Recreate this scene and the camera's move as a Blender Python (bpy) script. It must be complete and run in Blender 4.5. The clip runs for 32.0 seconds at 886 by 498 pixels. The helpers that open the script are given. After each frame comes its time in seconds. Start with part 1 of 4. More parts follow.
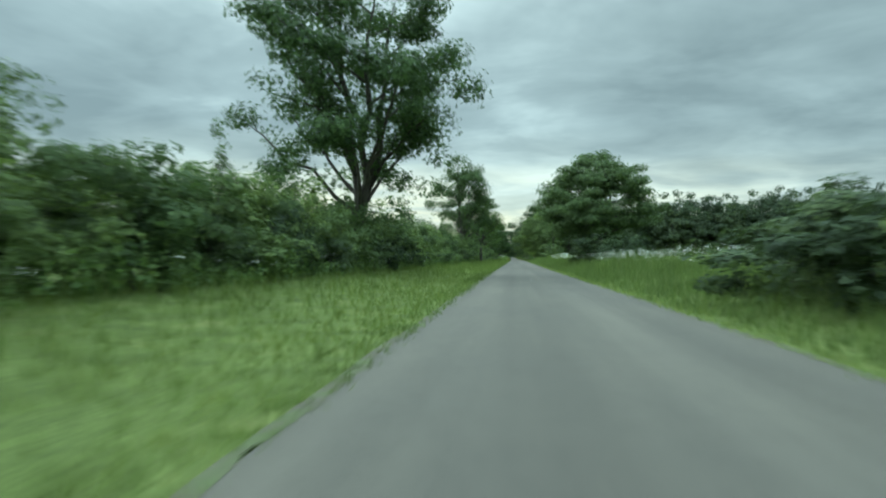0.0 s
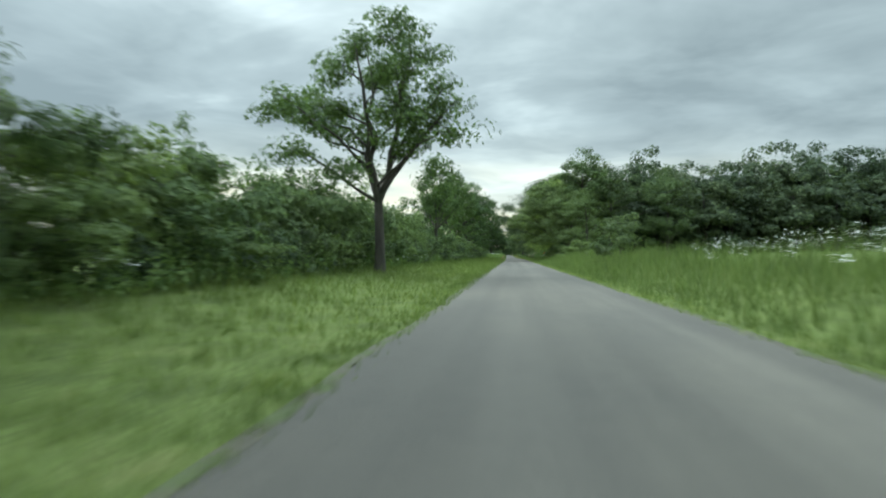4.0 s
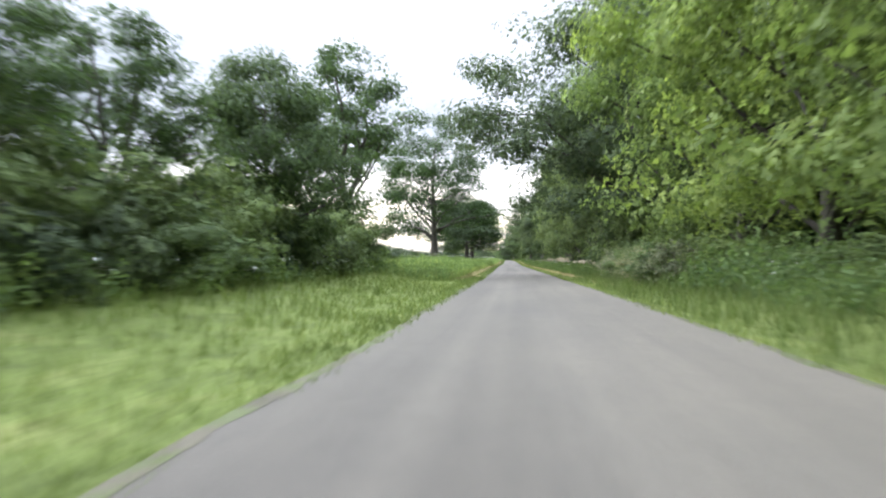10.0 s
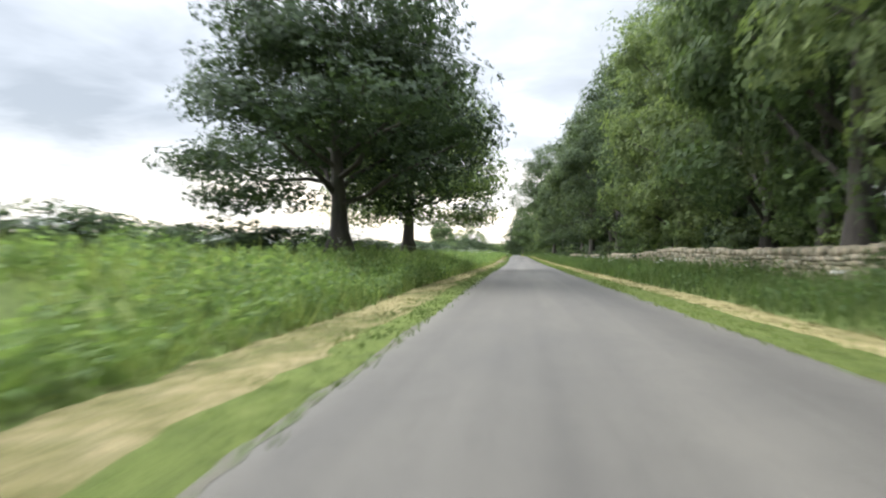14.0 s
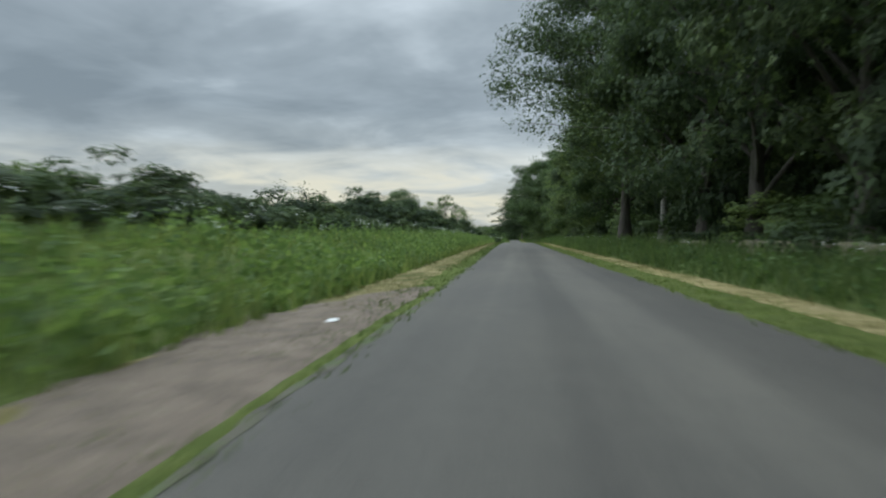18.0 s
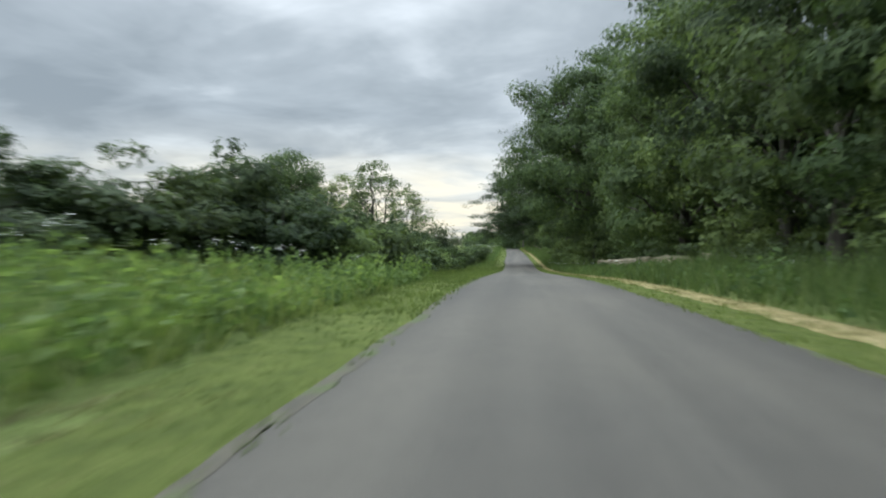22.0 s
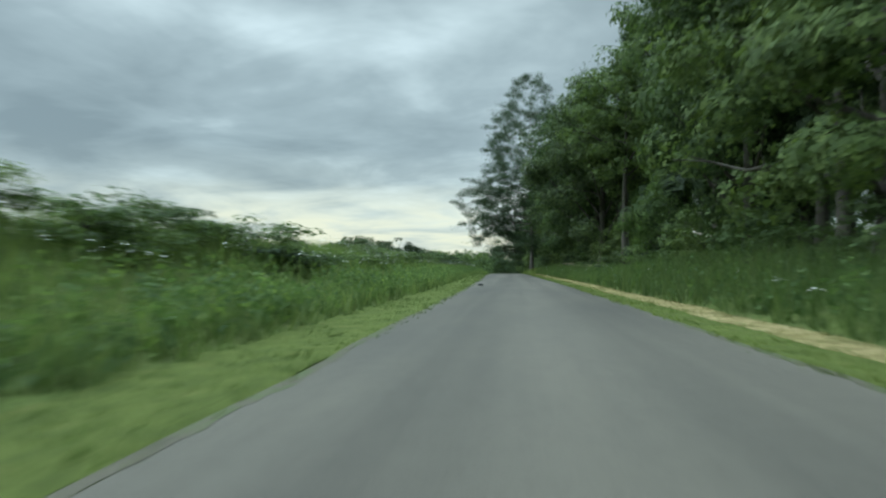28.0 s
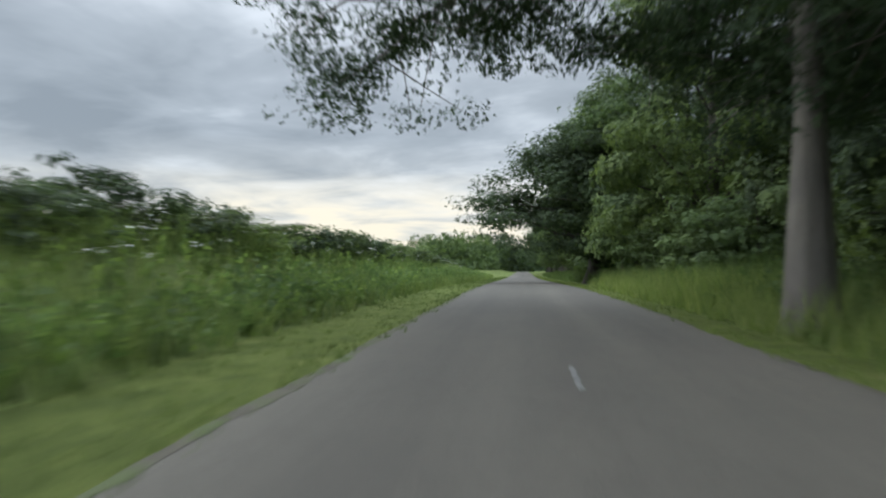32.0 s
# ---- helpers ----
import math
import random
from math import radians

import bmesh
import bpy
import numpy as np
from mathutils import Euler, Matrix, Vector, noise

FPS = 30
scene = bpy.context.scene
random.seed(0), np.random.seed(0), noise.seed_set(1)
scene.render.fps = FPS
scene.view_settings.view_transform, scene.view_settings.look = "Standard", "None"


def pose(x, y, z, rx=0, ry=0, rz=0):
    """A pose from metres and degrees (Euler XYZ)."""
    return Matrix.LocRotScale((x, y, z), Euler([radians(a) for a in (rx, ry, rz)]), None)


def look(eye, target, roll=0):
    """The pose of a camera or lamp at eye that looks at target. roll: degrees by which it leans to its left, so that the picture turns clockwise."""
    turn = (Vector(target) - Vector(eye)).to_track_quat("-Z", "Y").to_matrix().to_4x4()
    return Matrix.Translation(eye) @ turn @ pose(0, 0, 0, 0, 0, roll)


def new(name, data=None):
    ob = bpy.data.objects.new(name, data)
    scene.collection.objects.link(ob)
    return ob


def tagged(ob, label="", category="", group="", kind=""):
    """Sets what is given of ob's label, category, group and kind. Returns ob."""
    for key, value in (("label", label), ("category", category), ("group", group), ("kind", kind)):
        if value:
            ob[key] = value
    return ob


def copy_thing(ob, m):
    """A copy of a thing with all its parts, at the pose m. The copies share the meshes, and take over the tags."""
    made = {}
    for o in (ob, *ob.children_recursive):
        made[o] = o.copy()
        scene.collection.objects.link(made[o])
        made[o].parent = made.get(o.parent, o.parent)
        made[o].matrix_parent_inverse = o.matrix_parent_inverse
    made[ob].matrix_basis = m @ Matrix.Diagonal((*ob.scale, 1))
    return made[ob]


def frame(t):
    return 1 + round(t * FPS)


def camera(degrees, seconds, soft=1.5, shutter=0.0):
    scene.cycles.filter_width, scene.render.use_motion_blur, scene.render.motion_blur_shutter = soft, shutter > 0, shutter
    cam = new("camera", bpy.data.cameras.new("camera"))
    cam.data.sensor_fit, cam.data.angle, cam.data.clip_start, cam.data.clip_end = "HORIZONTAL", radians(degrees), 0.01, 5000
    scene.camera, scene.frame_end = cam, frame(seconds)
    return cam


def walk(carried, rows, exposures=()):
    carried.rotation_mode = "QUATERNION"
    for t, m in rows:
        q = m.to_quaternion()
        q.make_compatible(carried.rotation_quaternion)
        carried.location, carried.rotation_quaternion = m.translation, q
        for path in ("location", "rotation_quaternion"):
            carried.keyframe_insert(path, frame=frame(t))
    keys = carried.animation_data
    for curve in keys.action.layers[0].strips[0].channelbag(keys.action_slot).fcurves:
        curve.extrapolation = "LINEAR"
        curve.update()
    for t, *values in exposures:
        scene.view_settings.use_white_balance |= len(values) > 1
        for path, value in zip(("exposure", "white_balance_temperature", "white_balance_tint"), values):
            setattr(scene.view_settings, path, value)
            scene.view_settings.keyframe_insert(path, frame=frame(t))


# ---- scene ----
# Metres. y runs along the lane, x to the right of the driving line (lane_x gives its own place), z up; the car's pace is steady.
SPEED = 25.5
EYE = 1.2

# slope of the lane along its length
SLOPES = [(0, 0), (420, 0), (450, .004), (480, .008), (540, .008), (565, .002), (580, -.012), (595, -.032), (625, -.03),
          (650, -.02), (670, -.005), (685, .01), (705, .018), (740, .02), (790, .02), (815, .014), (835, .005), (850, -.008),
          (880, -.012), (920, -.006), (960, 0), (2600, 0)]
GRADE_Y = np.arange(-200.0, 2601.0, 2.0)
GRADE_S = np.interp(GRADE_Y, [p[0] for p in SLOPES], [p[1] for p in SLOPES])
GRADE_Z = np.concatenate([[0.0], np.cumsum((GRADE_S[1:] + GRADE_S[:-1]) * 1.0)])


def road_z(y):
    return np.interp(y, GRADE_Y, GRADE_Z)


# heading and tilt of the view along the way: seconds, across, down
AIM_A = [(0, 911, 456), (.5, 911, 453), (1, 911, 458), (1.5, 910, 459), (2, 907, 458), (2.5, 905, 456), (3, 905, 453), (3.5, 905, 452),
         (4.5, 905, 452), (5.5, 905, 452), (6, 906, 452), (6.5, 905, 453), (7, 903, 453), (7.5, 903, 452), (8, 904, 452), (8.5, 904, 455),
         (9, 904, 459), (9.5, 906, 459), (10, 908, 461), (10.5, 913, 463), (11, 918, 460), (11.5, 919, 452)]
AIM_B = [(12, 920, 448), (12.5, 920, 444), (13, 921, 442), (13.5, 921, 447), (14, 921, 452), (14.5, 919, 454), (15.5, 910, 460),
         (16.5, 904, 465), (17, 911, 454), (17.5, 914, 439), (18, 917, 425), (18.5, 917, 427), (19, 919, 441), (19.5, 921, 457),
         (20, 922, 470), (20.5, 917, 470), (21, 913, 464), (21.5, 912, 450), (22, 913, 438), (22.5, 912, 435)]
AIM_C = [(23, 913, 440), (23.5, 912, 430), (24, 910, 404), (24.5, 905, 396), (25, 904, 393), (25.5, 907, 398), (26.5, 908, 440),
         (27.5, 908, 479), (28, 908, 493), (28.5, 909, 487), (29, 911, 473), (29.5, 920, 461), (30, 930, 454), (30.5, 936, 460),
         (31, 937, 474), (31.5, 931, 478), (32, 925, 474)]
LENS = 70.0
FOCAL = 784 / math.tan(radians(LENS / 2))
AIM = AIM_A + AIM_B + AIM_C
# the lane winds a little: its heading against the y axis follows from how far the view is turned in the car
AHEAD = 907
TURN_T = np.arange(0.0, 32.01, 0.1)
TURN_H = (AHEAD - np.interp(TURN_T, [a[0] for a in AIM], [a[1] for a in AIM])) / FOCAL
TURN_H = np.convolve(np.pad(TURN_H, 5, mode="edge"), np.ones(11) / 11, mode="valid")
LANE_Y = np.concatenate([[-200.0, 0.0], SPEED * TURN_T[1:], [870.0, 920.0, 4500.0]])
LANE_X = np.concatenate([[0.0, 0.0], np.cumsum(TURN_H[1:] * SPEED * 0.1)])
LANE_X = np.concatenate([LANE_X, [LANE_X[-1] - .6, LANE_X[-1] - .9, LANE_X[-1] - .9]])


def lane_x(y):
    """How far the driving line lies from the y axis."""
    return np.interp(y, LANE_Y, LANE_X)


cam = camera(LENS, 32.0, soft=2.0, shutter=0.3)
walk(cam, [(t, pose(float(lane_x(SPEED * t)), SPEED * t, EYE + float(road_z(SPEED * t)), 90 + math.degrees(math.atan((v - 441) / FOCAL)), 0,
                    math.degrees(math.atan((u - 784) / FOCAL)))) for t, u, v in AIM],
     exposures=[(0, 0.88, 5420, -14), (1, 1.03, 5690, -6), (2, 1.13, 5900, 4), (3.5, 1.08, 5750, -4), (5.6, 1.18, 5650, -4), (6, 1.29, 6000, 11), (7, 1.62, 6060, 16), (8, 1.86, 6130, 18),
                (10.5, 2.10, 5860, 16), (12, 1.83, 6050, 17), (14, 1.78, 6050, 14), (16.5, 0.38, 5550, -4), (18, 0.46, 5670, 5), (20, 0.68, 5650, 2), (22, 0.94, 5830, 8),
                (23, 1.23, 5950, 11), (25, 1.50, 5740, 17), (27.5, 0.72, 5500, -6), (29, 0.72, 5550, -2), (31, 0.84, 5800, 10), (32, 0.86, 5800, 10)])

# ---- light ----
SUN_TURN = radians(82)    # to the side of the lane, above the cloud deck
BREAK_TURN = radians(14)  # the bright break in the cloud along the horizon
world = bpy.data.worlds.new("overcast")
scene.world = world
world.use_nodes = True
wn, wl = world.node_tree.nodes, world.node_tree.links
wn.clear()


def wnode(kind, **settings):
    n = wn.new(kind)
    for key, value in settings.items():
        n.inputs[key].default_value = value
    return n


def wmath(op, a, b=None):
    n = wn.new("ShaderNodeMath")
    n.operation = op
    for i, v in enumerate((a, b)):
        if v is None:
            continue
        if isinstance(v, (int, float)):
            n.inputs[i].default_value = v
        else:
            wl.new(v, n.inputs[i])
    return n.outputs[0]


def wramp(value, stops):
    n = wn.new("ShaderNodeValToRGB")
    while len(n.color_ramp.elements) < len(stops):
        n.color_ramp.elements.new(0.5)
    for e, (p, c) in zip(n.color_ramp.elements, stops):
        e.position, e.color = p, (*c, 1)
    wl.new(value, n.inputs[0])
    return n.outputs[0]


sky = wn.new("ShaderNodeTexSky")
sky.sky_type, sky.sun_disc = "NISHITA", False
sky.sun_elevation, sky.sun_rotation = radians(40), -SUN_TURN
coord = wn.new("ShaderNodeTexCoord")
sep = wn.new("ShaderNodeSeparateXYZ")
wl.new(coord.outputs["Generated"], sep.inputs[0])
lift = wmath("ADD", wmath("MAXIMUM", sep.outputs[2], 0.0), 0.12)
comb = wn.new("ShaderNodeCombineXYZ")
wl.new(wmath("DIVIDE", sep.outputs[0], lift), comb.inputs[0])
wl.new(wmath("DIVIDE", sep.outputs[1], lift), comb.inputs[1])
comb.inputs[2].default_value = 3.7


def cloud(scale, detail, rough, stretch, seed):
    m = wn.new("ShaderNodeMapping")
    m.inputs["Scale"].default_value = (scale * stretch, scale, 1)
    m.inputs["Location"].default_value = (seed, seed * 0.7, seed)
    m.inputs["Rotation"].default_value = (0, 0, radians(14))
    wl.new(comb.outputs[0], m.inputs[0])
    n = wnode("ShaderNodeTexNoise", Scale=1.0, Detail=detail, Roughness=rough, Distortion=0.35)
    wl.new(m.outputs[0], n.inputs["Vector"])
    return n.outputs[0]


big = cloud(0.42, 3, 0.5, 0.85, 2.3)
fine = cloud(1.4, 4.5, 0.54, 0.95, 7.1)
wisp = cloud(2.6, 4, 0.55, 0.85, 11.3)
dens = wmath("ADD", wmath("ADD", wmath("MULTIPLY", big, 0.52), wmath("MULTIPLY", fine, 0.35)), wmath("MULTIPLY", wisp, 0.13))
clouds = wramp(dens, [(0.37, (1.30, 1.31, 1.28)), (0.43, (.96, .985, .965)), (0.50, (.655, .688, .684)), (0.61, (.415, .448, .45))])
# the bright break along the horizon under the cloud deck, on the sun's side
facing = wmath("ADD", wmath("MULTIPLY", sep.outputs[1], math.cos(BREAK_TURN)), wmath("MULTIPLY", sep.outputs[0], -math.sin(BREAK_TURN)))
low = wramp(sep.outputs[2], [(0.0, (1, 1, 1)), (0.09, (.95, .95, .95)), (0.12, (.5, .5, .5)), (0.15, (.12, .12, .12)), (0.2, (0, 0, 0))])
side = wramp(wmath("MULTIPLY", wmath("ADD", facing, 1.0), 0.5), [(0.5, (.12, .12, .12)), (0.88, (.3, .3, .3)), (0.95, (.65, .65, .65)), (0.99, (1, 1, 1))])
streak = wramp(fine, [(0.42, (1, 1, 1)), (0.60, (.35, .35, .35))])
glow = wmath("MULTIPLY", wmath("MULTIPLY", low, side), streak)
mixed = wn.new("ShaderNodeMix")
mixed.data_type = "RGBA"
wl.new(glow, mixed.inputs["Factor"])
wl.new(clouds, mixed.inputs["A"])
mixed.inputs["B"].default_value = (1.48, 1.28, .92, 1)
# an overcast sky is brightest overhead
high = wmath("DIVIDE", wmath("MAXIMUM", wmath("SUBTRACT", sep.outputs[2], 0.44), 0.0), 0.56)
gain = wmath("ADD", wmath("MULTIPLY", wmath("MULTIPLY", high, wmath("SUBTRACT", 2.0, high)), 6.0), 1.0)
bg_cloud, bg_sky = wn.new("ShaderNodeBackground"), wnode("ShaderNodeBackground", Strength=0.06)
wl.new(wmath("MULTIPLY", gain, 0.43), bg_cloud.inputs["Strength"])
wl.new(mixed.outputs["Result"], bg_cloud.inputs[0])
wl.new(sky.outputs[0], bg_sky.inputs[0])
both = wn.new("ShaderNodeMixShader")   # little clear sky comes through the deck
both.inputs[0].default_value = 0.08
wl.new(bg_cloud.outputs[0], both.inputs[1])
wl.new(bg_sky.outputs[0], both.inputs[2])
out = wn.new("ShaderNodeOutputWorld")
wl.new(both.outputs[0], out.inputs[0])

sun = new("sun", bpy.data.lights.new("sun", "SUN"))
sun.data.energy, sun.data.angle, sun.data.color = 1.5, radians(50), (1, .97, .90)
sun.matrix_basis = look((0, 0, 0), (math.sin(SUN_TURN), -math.cos(SUN_TURN), -.85))

# ---- materials ----


class Mat:
    """A node material with a principled shader and short ways to add noise, colour and relief."""

    def __init__(self, name, rough=0.8):
        self.m = bpy.data.materials.new(name)
        self.m.use_nodes = True
        self.n, self.l = self.m.node_tree.nodes, self.m.node_tree.links
        self.p = self.n["Principled BSDF"]
        self.p.inputs["Roughness"].default_value = rough
        self.co = self.n.new("ShaderNodeTexCoord").outputs["Object"]

    def noise(self, scale, detail=4, rough=0.55, stretch=(1, 1, 1)):
        mp = self.n.new("ShaderNodeMapping")
        mp.inputs["Scale"].default_value = stretch
        self.l.new(self.co, mp.inputs[0])
        t = self.n.new("ShaderNodeTexNoise")
        t.inputs["Scale"].default_value, t.inputs["Detail"].default_value, t.inputs["Roughness"].default_value = scale, detail, rough
        self.l.new(mp.outputs[0], t.inputs["Vector"])
        return t.outputs[0]

    def ramp(self, value, *stops):
        t = self.n.new("ShaderNodeValToRGB")
        while len(t.color_ramp.elements) < len(stops):
            t.color_ramp.elements.new(0.5)
        for e, (p, c) in zip(t.color_ramp.elements, stops):
            e.position, e.color = p, ((*c, 1) if len(c) == 3 else c)
        self.l.new(value, t.inputs[0])
        return t.outputs[0]

    def mix(self, a, b, fac, mode="MIX"):
        t = self.n.new("ShaderNodeMix")
        t.data_type, t.blend_type = "RGBA", mode
        for key, v in (("Factor", fac), ("A", a), ("B", b)):
            if isinstance(v, tuple):
                t.inputs[key].default_value = (*v, 1)
            elif isinstance(v, (int, float)):
                t.inputs[key].default_value = v
            else:
                self.l.new(v, t.inputs[key])
        return t.outputs["Result"]

    def colour(self, value):
        self.l.new(value, self.p.inputs["Base Color"])
        return self

    def relief(self, value, strength=0.4, distance=0.02):
        b = self.n.new("ShaderNodeBump")
        b.inputs["Strength"].default_value, b.inputs["Distance"].default_value = strength, distance
        self.l.new(value, b.inputs["Height"])
        self.l.new(b.outputs[0], self.p.inputs["Normal"])
        return self

    def island(self):
        return self.n.new("ShaderNodeNewGeometry").outputs["Random Per Island"]

    def object_random(self):
        return self.n.new("ShaderNodeObjectInfo").outputs["Random"]


def leaf_material(name, dark, mid, light, glow=0.42, leaflet=0.0):
    """Leaves: varied from spray to spray and plant to plant, with light let through; leaflet: size of single leaves in a spray."""
    k = Mat(name, 0.7)
    col = k.ramp(k.island(), (0.0, dark), (0.5, mid), (1.0, light))
    tone = k.ramp(k.object_random(), (0.0, (.58, .64, .60)), (0.5, (1, 1, 1)), (1.0, (1.28, 1.22, 1.0)))
    col = k.mix(col, tone, 1.0, "MULTIPLY")
    patch = k.ramp(k.noise(0.7, 2), (0.35, (.72, .74, .72)), (0.65, (1.12, 1.12, 1.05)))
    col = k.mix(col, patch, 1.0, "MULTIPLY")
    k.colour(col)
    k.p.inputs["Specular IOR Level"].default_value = 0.18
    tr = k.n.new("ShaderNodeBsdfTranslucent")
    k.l.new(k.mix(col, (1.15, 1.2, .75), 1.0, "MULTIPLY"), tr.inputs[0])
    ms = k.n.new("ShaderNodeMixShader")
    ms.inputs[0].default_value = glow
    k.l.new(k.p.outputs[0], ms.inputs[1])
    k.l.new(tr.outputs[0], ms.inputs[2])
    surface = ms.outputs[0]
    if leaflet:
        # the gaps between the leaves of one spray
        cell = k.n.new("ShaderNodeTexVoronoi")
        cell.inputs["Scale"].default_value = 1 / leaflet
        k.l.new(k.co, cell.inputs["Vector"])
        gap = k.n.new("ShaderNodeMath")
        gap.operation = "GREATER_THAN"
        gap.inputs[1].default_value = .56
        k.l.new(cell.outputs["Distance"], gap.inputs[0])
        clear = k.n.new("ShaderNodeBsdfTransparent")
        leafy = k.n.new("ShaderNodeMixShader")
        k.l.new(gap.outputs[0], leafy.inputs[0])
        k.l.new(surface, leafy.inputs[1])
        k.l.new(clear.outputs[0], leafy.inputs[2])
        surface = leafy.outputs[0]
    k.l.new(surface, k.n["Material Output"].inputs[0])
    return k.m


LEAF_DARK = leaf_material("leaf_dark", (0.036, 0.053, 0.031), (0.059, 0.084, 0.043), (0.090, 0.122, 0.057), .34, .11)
LEAF_MID = leaf_material("leaf_mid", (0.053, 0.080, 0.036), (0.086, 0.124, 0.050), (0.128, 0.172, 0.068), .34, .11)
LEAF_HEDGE = leaf_material("leaf_hedge", (0.069, 0.100, 0.044), (0.107, 0.150, 0.061), (0.153, 0.205, 0.083), .34, .08)
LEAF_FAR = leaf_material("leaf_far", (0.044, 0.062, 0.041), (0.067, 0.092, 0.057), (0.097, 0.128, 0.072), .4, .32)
LEAF_SOFT = leaf_material("leaf_soft", (0.076, 0.104, 0.050), (0.120, 0.158, 0.072), (0.174, 0.216, 0.100), .45, .11)
LEAF_LIME = leaf_material("leaf_lime", (0.110, 0.158, 0.052), (0.162, 0.222, 0.076), (0.229, 0.295, 0.109), 0.48, .11)
LEAF_ASH = leaf_material("leaf_ash", (0.044, 0.072, 0.031), (0.069, 0.108, 0.041), (0.100, 0.150, 0.055), .36, .08)
LEAF_PINE = leaf_material("leaf_pine", (0.031, 0.050, 0.028), (0.046, 0.072, 0.037), (0.065, 0.095, 0.046), 0.2, .06)
LEAF_PALE = leaf_material("leaf_pale", (0.096, 0.120, 0.076), (0.162, 0.180, 0.109), (0.286, 0.280, 0.207))
GRASS = leaf_material("grass_blade", (.096, .138, .042), (.122, .168, .050), (.170, .204, .076), 0.36)
GRASS_RANK = leaf_material("rank_grass_blade", (.108, .152, .058), (.168, .222, .080), (.245, .280, .124), 0.48)
STRAW = leaf_material("straw_blade", (.16, .15, .065), (.26, .225, .11), (.36, .31, .165), 0.3)
NETTLE = leaf_material("nettle_leaf", (.084, .132, .056), (.126, .186, .072), (.176, .240, .100), 0.48)

k = Mat("bark", 0.9)
k.colour(k.mix(k.ramp(k.noise(3.0, 5, .6, (1, 1, .25)), (.3, (.028, .024, .020)), (.7, (.085, .074, .060))), k.ramp(k.noise(.9, 3), (.45, (.9, .9, .9)), (.7, (.62, .80, .5))), 1.0, "MULTIPLY"))
BARK = k.relief(k.noise(9, 5, .65, (1, 1, .2)), .8, .04).m
k = Mat("pale_bark", 0.9)
k.colour(k.mix(k.ramp(k.noise(3.0, 5, .6, (1, 1, .22)), (.3, (.085, .076, .066)), (.7, (.20, .182, .158))), k.ramp(k.noise(1.2, 3), (.42, (.8, .8, .8)), (.7, (1.1, 1.1, 1.05))), 1.0, "MULTIPLY"))
BARK_PALE = k.relief(k.noise(9, 5, .65, (1, 1, .2)), .9, .05).m
k = Mat("birch_bark", 0.7)
k.colour(k.mix(k.ramp(k.noise(5, 4, .6, (.3, .3, 2.5)), (.42, (.05, .046, .042)), (.52, (.19, .18, .16))), (.16, .17, .13), .3))
BIRCH = k.relief(k.noise(12, 4), .4, .02).m

k = Mat("asphalt", 0.85)
tracks = k.ramp(k.noise(0.55, 3, .5, (1.6, .03, 1)), (.36, (.061, .0555, .0465)), (.64, (.094, .086, .072)))
grit = k.ramp(k.noise(90, 3, .7), (.3, (.60, .60, .60)), (.7, (1.38, 1.36, 1.33)))
blot = k.ramp(k.noise(0.22, 4, .6, (1, .35, 1)), (.38, (.82, .82, .83)), (.62, (1.12, 1.11, 1.08)))
seam = k.ramp(k.noise(1.3, 6, .72), (.46, (1, 1, 1)), (.485, (.74, .74, .74)), (.51, (1, 1, 1)))
k.colour(k.mix(k.mix(k.mix(tracks, grit, 1.0, "MULTIPLY"), blot, 1.0, "MULTIPLY"), seam, .6, "MULTIPLY"))
ASPHALT = k.relief(k.noise(140, 3, .7), .5, .006).m

k = Mat("meadow_soil", 0.95)
k.colour(k.mix(k.ramp(k.noise(.8, 5, .6), (.3, (.078, .100, .036)), (.55, (.122, .155, .052)), (.75, (.170, .185, .076))),
               k.ramp(k.noise(12, 4, .7), (.3, (.62, .62, .6)), (.7, (1.3, 1.3, 1.2))), 1.0, "MULTIPLY"))
k.p.inputs["Specular IOR Level"].default_value = .05
SOIL = k.relief(k.noise(9, 5, .7), 1.0, .08).m
k = Mat("mown_grass", 0.95)
k.colour(k.mix(k.ramp(k.noise(2.2, 5, .65), (.3, (.076, .098, .030)), (.58, (.118, .145, .042)), (.82, (.185, .178, .075))),
               k.ramp(k.noise(40, 4, .7), (.3, (.6, .6, .6)), (.7, (1.35, 1.35, 1.3))), 1.0, "MULTIPLY"))
k.p.inputs["Specular IOR Level"].default_value = .05
MOWN = k.relief(k.noise(30, 5, .7), 1.0, .04).m
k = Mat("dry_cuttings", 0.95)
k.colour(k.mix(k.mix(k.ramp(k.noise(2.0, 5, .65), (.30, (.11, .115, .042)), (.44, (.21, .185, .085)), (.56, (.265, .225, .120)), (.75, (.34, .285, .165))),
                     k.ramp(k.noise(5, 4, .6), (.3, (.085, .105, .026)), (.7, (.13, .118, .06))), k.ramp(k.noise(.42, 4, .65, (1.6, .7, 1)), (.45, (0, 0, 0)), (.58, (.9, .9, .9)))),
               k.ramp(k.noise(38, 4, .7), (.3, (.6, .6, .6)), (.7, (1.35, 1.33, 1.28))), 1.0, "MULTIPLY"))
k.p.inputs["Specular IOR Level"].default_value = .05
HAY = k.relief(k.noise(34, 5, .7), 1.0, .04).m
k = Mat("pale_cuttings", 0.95)
